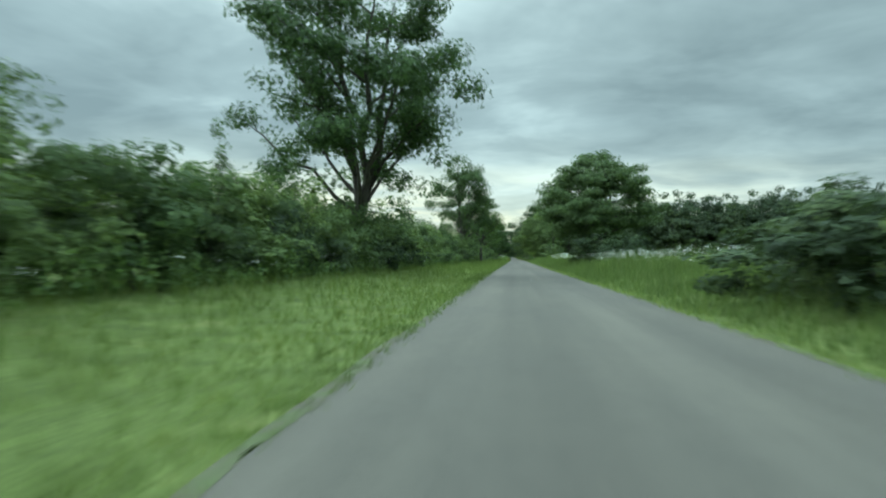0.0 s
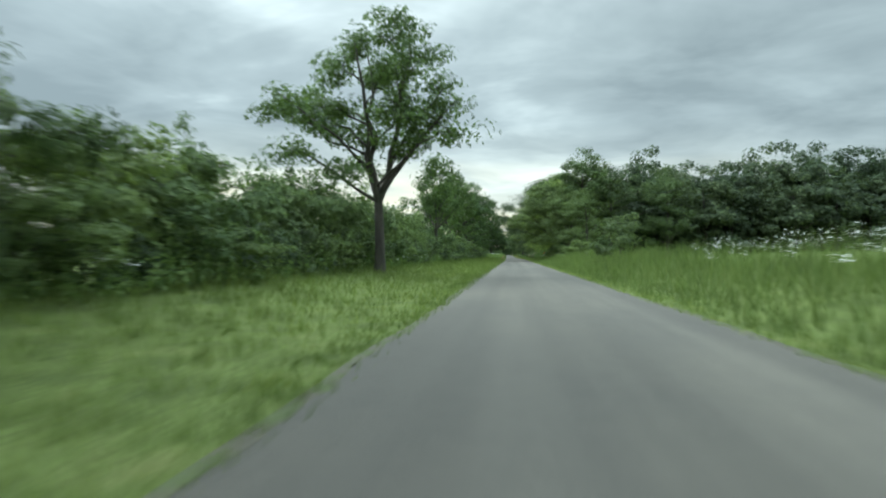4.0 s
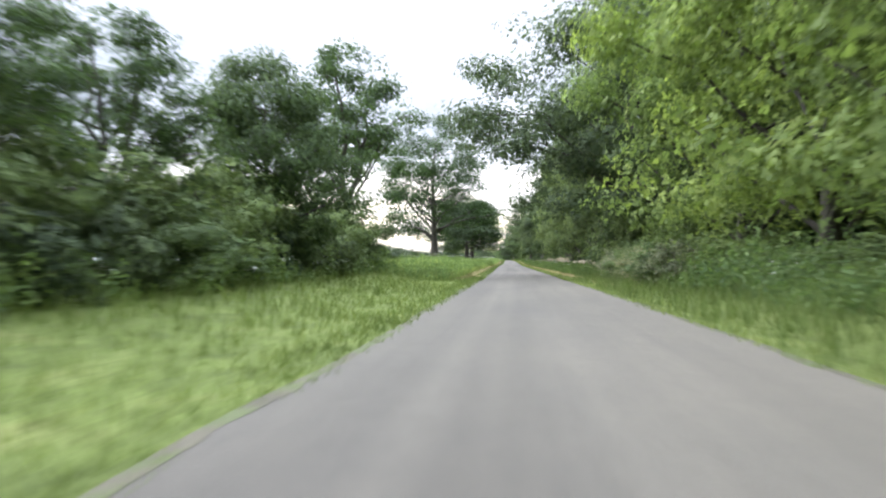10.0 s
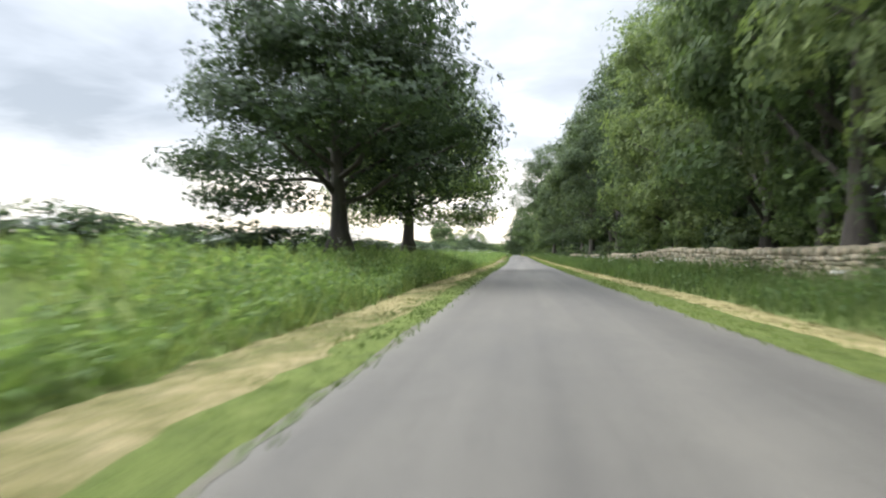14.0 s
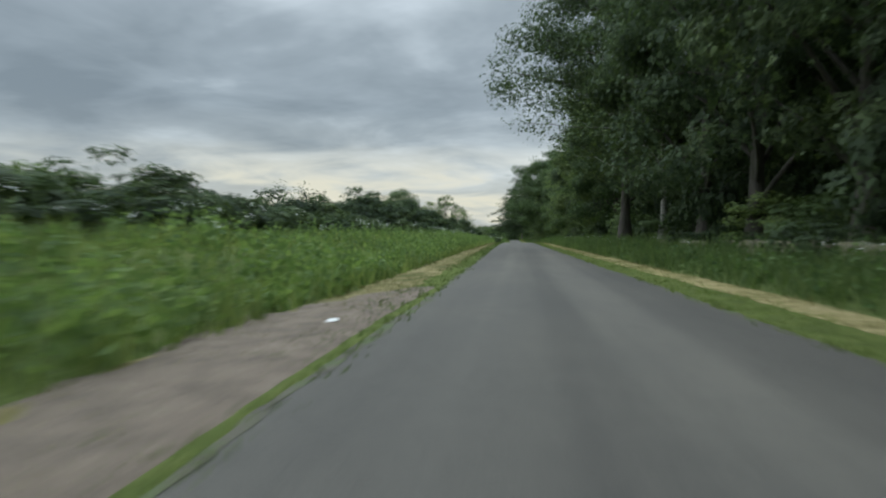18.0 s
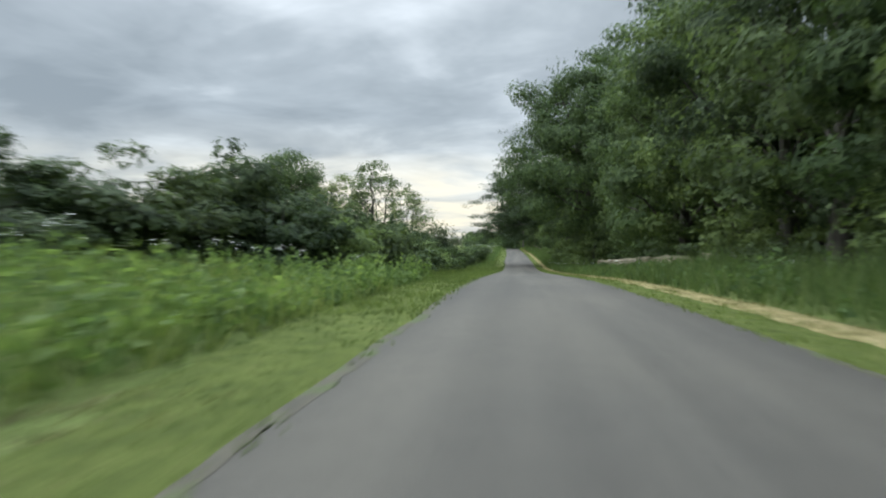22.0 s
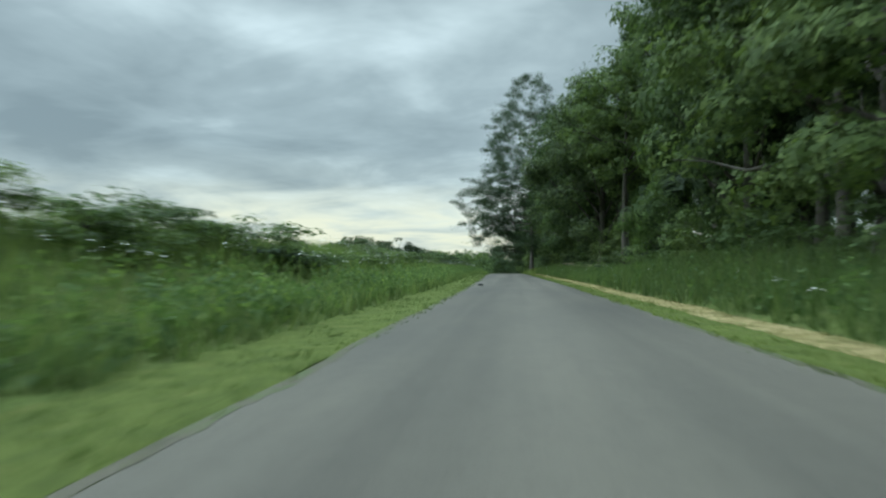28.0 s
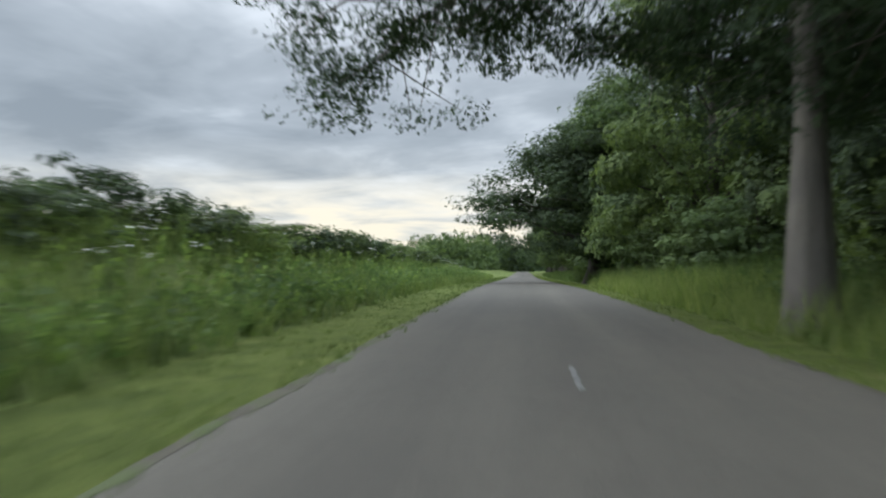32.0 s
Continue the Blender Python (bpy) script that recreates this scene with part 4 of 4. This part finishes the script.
row_of(["thorn_dark", "hawthorn_b", "bramble"], -9.2, -7.4, 584, 641, 2.0, (2.3, 3.5), (1.8, 2.6), "thick green hedge shrub beside the mown verge", "hedge_shrub", "thick hedge")
row_of(["bramble", "hawthorn_b", "thorn_dark"], -9.6, -7.4, 659, 706, 2.2, (2.0, 2.9), (1.8, 2.5), "low green shrub on the bank", "hedge_shrub", "bank shrubs")
row_of(["bramble", "thorn_dark"], -14.5, -12, 748, 900, 3.2, (.7, 1.3), (1.8, 2.6), "dark shrub on top of the grassy bank", "hedge_shrub", "bank shrubs")
thicket("thick_hedge_back", "tall dense back of the thick green hedge", ["thorn_dark", "hawthorn"], -12.5, -10.2, 584, 641, 1.5, (4.0, 5.3), (2.1, 2.9), 90)
row_of(["thorn_dark", "thorn_dark"], -14.0, -12.8, 768, 777, 2.2, (1.7, 2.3), (1.7, 2.3), "tall dark shrub on the grassy bank", "hedge_shrub", "bank shrubs")
plant("thorn_dark", -10.8, 777.6, 2.4, 1.6, "tall round dark elder bush on the grassy bank", "hedge_shrub", category="shrub")
row_of(["hawthorn_b", "hawthorn"], 6.6, 10, 842, 874, 2.0, (3, 6.5), (2.2, 3.0), "green undergrowth shrub round the old tree", "undergrowth_shrub", "undergrowth")
for y0, y1, heights in ((706, 736, (1.1, 1.7)), (736, 749, (.4, .85)), (749, 773, (.65, 1.1)), (773, 790, (.95, 1.45)), (790, 812, (1.35, 2.05)), (812, 905, (1.1, 1.75))):
    row_of(["hawthorn_b"] if y0 < 736 else ["bramble", "hawthorn_b"], -11.5, -8.6, y0, y1, 2.3, heights, (1.8, 2.5), "low green bramble on the grassy bank", "bramble", "bank brambles")
plant("thorn_dark", -12.6, 832, 2.4, 1.6, "tall round dark elder bush on the grassy bank", "hedge_shrub", category="shrub")
plant("airy", -21, 656, 17.0, 6.6, "field tree with thin airy crown", turn=15)
plant("airy", -17.6, 664, 13.0, 4.6, "field tree with thin airy crown", turn=215)
plant("maple", -36, 660, 19.0, 8.6, "full round field tree behind the hedge")
row_of(["thorn_dark", "thorn_dark"], -12.8, -9.9, 653.6, 657.5, 1.3, (3.8, 5.0), (1.9, 2.3), "dense dark shrub under the pale small trees", "hedge_shrub", "shrubs under the pale trees")
plant("pale", -10.8, 654, 7.4, 3.4, "pale flowering small tree at the hedge end")
plant("pale", -13.6, 658, 7.0, 3.2, "pale flowering small tree at the hedge end", turn=130)
plant("airy", -27, 658, 15.1, 5.6, "field tree with thin airy crown", turn=120)
plant("thorn_dark", -10.0, 654.2, 4.6, 2.3, "dense dark shrub under the pale small tree", "hedge_shrub", category="shrub")
row_of(["thorn_dark", "hawthorn_b"], -13.8, -12.6, 471, 478, 1.7, (2.3, 2.9), (1.9, 2.4), "tall dark field hedge shrub behind the nettle bank", "hedge_shrub", "field hedge")
plant("pollard", -14, 501, 4.0, 1.7, "nearly bare pollarded tree in the field hedge")
plant("pollard", -13.2, 494, 3.6, 1.4, "nearly bare pollarded tree in the field hedge", turn=200)
for y0, y1, heights, seed in ((440, 520, (1.5, 2.3), 86), (520, 600, (2.4, 3.3), 93)):
    thicket("field_hedge_back", "dark dense back of the field hedge", ["thorn_dark"], -15.4, -13.8, y0, y1, 1.9, heights, (1.9, 2.6), seed)
row_of(["bramble", "thorn_dark"], -11.6, -10, 440, 590, 2.8, (1.3, 2.1), (1.7, 2.5), "dark bramble and hawthorn at the foot of the field hedge", "bramble", "field hedge foot")

# ---- dry-stone wall at the foot of the wood ----
WALL_X = 9.4


def stone_block(rng, size):
    """Twelve-triangle worn block, corners shifted a little."""
    c = np.array([(x, y, z) for x in (-.5, .5) for y in (-.5, .5) for z in (-.5, .5)]) * size
    c = c + rng.normal(0, .012, c.shape)
    f = np.array([(0, 1, 3, 2), (4, 6, 7, 5), (0, 4, 5, 1), (2, 3, 7, 6), (0, 2, 6, 4), (1, 5, 7, 3)])
    return c, f


def wall_stretch(y0, y1, single, courses):
    rng = np.random.default_rng(int(y0))
    wall = tagged(new("stone_wall"), "grey-brown dry-stone wall, weathered and overgrown, along the wood", "wall", "stone wall stretches", "structure")
    joined, made = Gather(), 0
    shapes = [stone_block(rng, np.array(s)) for s in ((.34, .36, .15), (.30, .28, .13), (.36, .46, .16), (.32, .24, .17), (.33, .40, .12), (.30, .32, .19))]
    meshes = [quick_mesh("stone", v, [f], STONE) for v, f in shapes]
    caps = [stone_block(rng, np.array(s)) for s in ((.30, .09, .27), (.32, .13, .24), (.28, .08, .30))]
    cap_meshes = [quick_mesh("cap_stone", v, [f], STONE) for v, f in caps]
    for course in range(courses + 1):
        y = y0 + rng.uniform(0, .3)
        while y < y1:
            i = int(rng.integers(3 if course == courses else 6))
            v, f = (caps if course == courses else shapes)[i]
            ln = np.ptp(v[:, 1])
            sag = .10 * math.sin(y * .21) + .06 * math.sin(y * .83)
            top = course == courses
            if top and rng.uniform() < .28:
                y += ln
                continue
            x, z = WALL_X + rng.normal(0, .02) - course * .008, float(land_z(WALL_X, y)) + .06 + course * (.145 + .006 * sag) + sag * .45 + ((.05 + rng.normal(0, .03)) if top else rng.normal(0, .008))
            turn, tip = rng.normal(0, 4), rng.normal(0, 9 if top else 3)
            m = pose(x + float(lane_x(y)), y + ln / 2, z, tip, rng.normal(0, 3), turn)
            if single and course >= 2 and made < 290:
                ob = new("cap_stone" if top else "stone", (cap_meshes if top else meshes)[i])
                ob.matrix_basis = m
                ob.parent = wall
                made += 1
            else:
                mm = np.array(m)
                joined.add(v @ mm[:3, :3].T + mm[:3, 3], f)
            y += ln * rng.uniform(.95, 1.06)
    rest = new("stones", joined.mesh("stones", STONE))
    rest.parent = wall
    tagged(rest, "courses of rough limestone blocks", "", "", "stuff")


for y0, y1, single, courses in ((303, 352, False, 4), (352, 400, True, 7), (400, 424, False, 6), (430, 470, False, 5), (470, 500, False, 3), (535, 566, False, 3), (592, 614, True, 5), (614, 634, False, 5), (775, 800, False, 5), (800, 828, True, 7)):
    wall_stretch(y0, y1, single, courses)

# ---- grass, nettles and wild flowers on the verges ----
def scatter(rng, n, y0, y1, x_of):
    y = rng.uniform(y0, y1, n)
    x = x_of(y, rng.uniform(0, 1, n))
    return np.stack([x, y, land_z(x, y) - .03], axis=1)


def grow(name, label, seed, n, y0, y1, x_of, tall, wide, material, per=4, lean=.3, spread=.08, category="grass"):
    """Tufts of blades over a stretch of verge. tall: a number, or a function of x and y."""
    rng = np.random.default_rng(seed)
    roots = scatter(rng, n, y0, y1, x_of)
    h = tall(roots[:, 0], roots[:, 1]) if callable(tall) else np.full(n, tall)
    h = h * (.75 + .5 * (np.sin(roots[:, 1] * 1.7 + roots[:, 0] * 2.1) * .25 + np.sin(roots[:, 1] * .43) * .25 + .5))
    roots[:, 0] += lane_x(roots[:, 1])
    at = np.repeat(roots, per, axis=0) + rng.normal(0, spread, (n * per, 3)) * np.array([1, 1, 0])
    v, f = blades(rng, at, np.repeat(h, per), np.full(n * per, wide), lean)
    return tagged(new(name, quick_mesh(name, v, [f], material)), label, category, "", "stuff")


L, R = left_edge, right_edge


def rank(y):
    """How high the uncut plants stand along the wood side."""
    return np.interp(y, [290, 345, 360, 410, 430, 470, 495, 535, 545, 562, 570, 588, 596, 615, 640, 690, 700, 745, 760, 795, 810, 960], [.8, .9, 1.15, 1.15, 1.05, 1.15, 1.35, 1.35, 1.0, 1.0, 1.4, 1.4, .95, .9, .95, 1.1, 2.2, 2.0, 1.35, 1.5, 1.7, 1.2])


grow("verge_grass", "lush uncut green grass verge", 101, 22000, -12, 296, lambda y, u: L(y) - .25 - 8.2 * u ** 1.2, lambda x, y: .16 + .045 * np.clip(L(y) - x, 0, 8), .011, GRASS)
grow("verge_grass_edge", "short green grass along the lane edge", 102, 6000, -6, 300, lambda y, u: L(y) + .04 - .9 * u ** 1.5, .13, .010, GRASS)
grow("meadow_grass", "tall seeding meadow grass on the verge", 103, 20000, -12, 296, lambda y, u: R(y) + .35 + 6.5 * u, lambda x, y: .28 + .17 * np.clip(x - R(y), 0, 5), .013, GRASS)
grow("meadow_edge_grass", "short green grass along the lane edge", 104, 6000, -6, 300, lambda y, u: R(y) - .04 + 1.0 * u ** 1.5, .15, .010, GRASS_RANK)
grow("mown_grass_right", "short mown grass beside the lane", 105, 16000, 288, 960, lambda y, u: R(y) - .04 + 1.3 * u ** 1.2, .10, .019, GRASS)
grow("dry_grass_right", "dried straw-coloured cut grass", 106, 10000, 288, 824, lambda y, u: R(y) + 1.1 + .9 * u, .10, .016, STRAW, lean=.8)
grow("mown_grass_left", "short mown grass beside the lane", 107, 16000, 292, 940, lambda y, u: L(y) + .04 - np.interp(y, [560, 590, 650, 690], [1.0, 4.0, 4.0, 1.9]) * u, .10, .019, GRASS)
grow("mown_grass_wide", "short mown grass of the wide verge", 113, 14000, 572, 672, lambda y, u: L(y) - .1 - 3.8 * u, .13, .012, GRASS)
grow("dry_grass_left", "dried straw-coloured cut grass", 108, 7000, 294, 566, lambda y, u: L(y) - .65 - 1.4 * u, .10, .016, STRAW, lean=.8)
grow("bank_grass", "rank tall grass on the bank", 109, 15000, 292, 580, lambda y, u: L(y) - 2.0 - 9 * u ** 1.4, .55, .020, GRASS_RANK)
grow("bank_grass_upper", "rank tall grass on the high bank", 110, 14000, 655, 920, lambda y, u: L(y) - 1.9 - 10 * u ** 1.3, .65, .020, GRASS_RANK)
grow("bank_top_grass", "tall seeding grass along the crest of the bank", 115, 10000, 696, 905, lambda y, u: -8.2 - 5.5 * u, .92, .020, GRASS_RANK, lean=.22)
grow("rank_grass", "tall rank grass below the stone wall", 111, 32000, 288, 960, lambda y, u: R(y) + 1.95 + 4.2 * u, lambda x, y: (.52 + .08 * np.clip(x - R(y) - 2, 0, 3)) * rank(y), .016, GRASS_RANK)
grow("trunk_foot_grass", "tall rank grass round the foot of the great tree", 114, 2600, 816, 852, lambda y, u: R(y) + .75 + 3.2 * u, lambda x, y: .35 + .5 * np.clip(x - R(y) - .6, 0, 1.0), .016, GRASS_RANK)
grow("hedge_foot_grass", "long grass at the foot of the hedge", 112, 3000, 580, 660, lambda y, u: L(y) - 3.6 - 2.4 * u, .38, .018, GRASS)


def nettles(name, label, seed, n, y0, y1, x_of, tall):
    """Nettle and dock stems with leaf pairs."""
    rng = np.random.default_rng(seed)
    roots = scatter(rng, n, y0, y1, x_of)
    roots[:, 0] += lane_x(roots[:, 1])
    g, per = Gather(), 7
    i = np.repeat(np.arange(n), per)
    k = np.tile(np.linspace(.25, 1, per), n)
    h = (tall(roots[:, 1]) if callable(tall) else tall) * rng.uniform(.6, 1.15, n) * (.8 + .3 * np.sin(roots[:, 1] * .6))
    at = roots[i] + np.stack([rng.normal(0, .06, len(i)), rng.normal(0, .06, len(i)), k * h[i]], axis=1)
    g.add(*sprays(rng, at, .11 * (1.25 - .6 * k), .35, .42))
    g.add(*blades(rng, roots, h, np.full(n, .010), .08))
    return tagged(new(name, g.mesh(name, NETTLE)), label, "plants", "", "stuff")


nettles("nettle_bank", "dark green nettles and docks on the bank", 121, 8500, 292, 584, lambda y, u: L(y) - 2.1 - 5 * u ** 1.2, .85)
nettles("nettle_front", "tall dark nettles and docks facing the lane", 126, 4200, 296, 590, lambda y, u: L(y) - 2.1 - 1.5 * u, 1.05)
nettles("nettle_high_front", "tall green nettles and docks facing the lane", 127, 3600, 690, 905, lambda y, u: L(y) - 2.2 - 1.6 * u, .95)
nettles("nettle_verge", "green nettles and weeds below the stone wall", 122, 6500, 290, 900, lambda y, u: R(y) + 2.1 + 3.6 * u, lambda y: .68 * rank(y))
nettles("tall_weeds", "lush tall green weeds at the foot of the wood", 125, 3400, 238, 302, lambda y, u: R(y) + 2.6 + 3.6 * u, lambda y: np.interp(y, [238, 256, 264, 296, 302], [.7, .85, 1.7, 1.7, .8]))
nettles("nettle_high_bank", "green nettles and weeds on the high bank", 123, 6000, 660, 920, lambda y, u: L(y) - 2.2 - 7 * u ** 1.2, .8)
nettles("hedge_weeds", "leafy weeds at the foot of the hedge", 124, 6500, -6, 296, lambda y, u: -7.9 - 2.4 * u, 1.2)


def umbels(name, label, seed, n, y0, y1, x_of, tall):
    """Cow parsley: thin stems with flat heads of small white flowers."""
    rng = np.random.default_rng(seed)
    roots = scatter(rng, n, y0, y1, x_of)
    roots[:, 0] += lane_x(roots[:, 1])
    h = tall * rng.uniform(.75, 1.2, n)
    stems = Gather()
    stems.add(*blades(rng, roots, h, np.full(n, .008), .04))
    stems.add(*blades(rng, roots, h * .9, np.full(n, .008), .12))
    heads, per = Gather(), 9
    i = np.repeat(np.arange(n), per)
    at = roots[i] + np.stack([rng.normal(0, .10, len(i)), rng.normal(0, .10, len(i)), h[i] * rng.uniform(.88, 1.05, len(i))], axis=1)
    t = rng.uniform(0, 6.28, len(i))
    a, b = np.stack([np.cos(t), np.sin(t), rng.normal(0, .2, len(i))], axis=1) * .033, np.stack([-np.sin(t), np.cos(t), rng.normal(0, .2, len(i))], axis=1) * .033
    heads.add(np.stack([at - a, at - b, at + a, at + b], axis=1).reshape(-1, 3), np.arange(len(i) * 4).reshape(-1, 4))
    ob = tagged(new(name, stems.mesh(name, GRASS_RANK)), label, "flowers", "", "stuff")
    part("flower_heads", heads.mesh("flower_heads", UMBEL), UMBEL, ob, "flat heads of small white flowers")


umbels("cow_parsley", "white cow parsley in the meadow verge", 131, 1000, 4, 130, lambda y, u: R(y) + 3.0 + 4.4 * u, 1.15)
umbels("cow_parsley_wood", "white cow parsley at the foot of the wood", 132, 90, 215, 300, lambda y, u: R(y) + 3.0 + 2.5 * u, .9)
umbels("cow_parsley_hedge", "white cow parsley along the hedge", 133, 200, 0, 290, lambda y, u: -7.2 - 1.8 * u, .9)
umbels("cow_parsley_bank", "white cow parsley and hogweed on the bank", 134, 480, 300, 590, lambda y, u: -6.0 - 5 * u, 1.05)
umbels("cow_parsley_high", "white cow parsley and hogweed on the high bank", 135, 600, 690, 900, lambda y, u: -6.0 - 6 * u, 1.1)
umbels("cow_parsley_wall", "white cow parsley below the stone wall", 136, 200, 300, 900, lambda y, u: R(y) + 2.4 + 3.2 * u, .85)

# ---- small things ----
def lathe(profile, sides=12):
    """A bmesh turned from (radius, height) pairs."""
    bm = bmesh.new()
    rings = [[bm.verts.new((r * math.cos(2 * math.pi * i / sides), r * math.sin(2 * math.pi * i / sides), z)) for i in range(sides)] for r, z in profile]
    for a, b in zip(rings, rings[1:]):
        for i in range(sides):
            bm.faces.new((a[i], a[(i + 1) % sides], b[(i + 1) % sides], b[i]))
    bm.faces.new(rings[-1])
    bm.faces.new(rings[0][::-1])
    return bm


def box(w, d, h, bevel=.01):
    bm = bmesh.new()
    bmesh.ops.create_cube(bm, size=1, matrix=Matrix.Translation((0, 0, h / 2)) @ Matrix.Diagonal((w, d, h, 1)))
    bmesh.ops.bevel(bm, geom=bm.edges[:], offset=bevel, segments=2, affect="EDGES")
    return bm


def stand(ob, x, y, turn=0, sink=.1):
    ob.matrix_basis = pose(x + float(lane_x(y)), y, float(land_z(x, y)) - sink, 0, 0, turn)
    return ob


marker = tagged(new("marker_post"), "white verge marker post with a red top panel", "post")
part("post", box(.10, .10, 1.72, .012), WHITE, marker)
cap = part("panel", box(.20, .13, .42, .015), RED, marker, "red reflective panel")
cap.location.z = 1.33
stand(marker, 7.3, 252)
oak_post = tagged(new("fence_post"), "pale weathered wooden post in front of the hedge", "post")
part("post", lathe([(.055, 0), (.055, 1.3), (.045, 1.38), (.02, 1.4)], 10), OAK, oak_post)
stand(oak_post, -9.0, 252, 20)
gap_post = tagged(new("gate_post"), "short white painted wooden post at the hedge gap", "post", "white posts")
part("post", box(.075, .075, .98, .010), WHITE, gap_post)
stand(gap_post, -11.9, 650.1, 4)
for x, y, tip, turn in ((-11.5, 650.6, 1, 12), (-11.1, 651.2, -2, 30), (-10.9, 651.9, 1.5, 8)):
    copy_thing(gap_post, pose(x + float(lane_x(y)), y, float(land_z(x, y)) - .1, tip, 1, turn))

bm = lathe([(.02, -.20), (.062, -.19), (.072, -.08), (.066, .06), (.074, .15), (.05, .2), (.015, .205)], 12)
for q in bm.verts:
    q.co = Vector((q.co.z, q.co.x * (1.0 + .2 * math.sin(q.co.z * 30)), q.co.y * .95 + .068))
scrap = new("rubber_debris", bpy.data.meshes.new("rubber_debris"))
bm.to_mesh(scrap.data)
bm.free()
scrap.data.materials.append(RUBBER)
tagged(scrap, "dark rolled scrap of rubber lying on the lane", "debris")
scrap.matrix_basis = pose(-1.8 + float(lane_x(752.8)), 752.8, float(road_z(752.8)) + .002, 0, 0, 8) @ Matrix.Diagonal((.8, .9, .9, 1))


def litter(x, y, size, label, material=PAPER):
    bm = bmesh.new()
    bmesh.ops.create_grid(bm, x_segments=5, y_segments=4, size=.5)
    for q in bm.verts:
        q.co = Vector((q.co.x * size * 1.3, q.co.y * size, .02 + size * .35 * abs(noise.noise(Vector((q.co.x * 4 + y, q.co.y * 4, y))))))
    bmesh.ops.solidify(bm, geom=bm.faces[:], thickness=.004)
    ob = new("litter", bpy.data.meshes.new("litter"))
    bm.to_mesh(ob.data)
    bm.free()
    ob.data.materials.append(material)
    tagged(ob, label, "litter", "litter on the verge")
    ob.matrix_basis = pose(x + float(lane_x(y)), y, float(land_z(x, y)) + .03, 0, 0, (y * 31) % 360)


litter(-2.5, 467.6, .15, "crumpled white paper litter on the dry verge")
litter(3.75, 74.5, .16, "crumpled white litter at the lane edge")
litter(3.12, 440.9, .13, "small dark scrap at the lane edge", RUBBER)
litter(5.3, 652, .16, "crumpled white litter in the grass verge")
litter(5.1, 792, .16, "crumpled white litter on the dry verge")


def dash(x, y, length):
    bm = bmesh.new()
    n = 10
    side_a = [bm.verts.new((x + float(lane_x(y)) - .03 + .012 * math.sin(i * 2.1), y + length * i / n, float(road_z(y + length * i / n)) + .004)) for i in range(n + 1)]
    side_b = [bm.verts.new((x + float(lane_x(y)) + .03 + .012 * math.sin(i * 1.7 + 1), y + length * i / n, float(road_z(y + length * i / n)) + .004)) for i in range(n + 1)]
    for i in range(n):
        bm.faces.new((side_a[i], side_b[i], side_b[i + 1], side_a[i + 1]))
    me = bpy.data.meshes.new("road_marking")
    bm.to_mesh(me)
    bm.free()
    me.materials.append(PAINT)
    tagged(new("road_marking", me), "short worn remnant of white road paint", "road marking", "road paint remnants")


for x, y in ((.95, 33), (1.1, 172), (1.25, 338), (1.75, 337.2), (.42, 618.5), (.6, 822)):
    dash(x, y, 1.3)
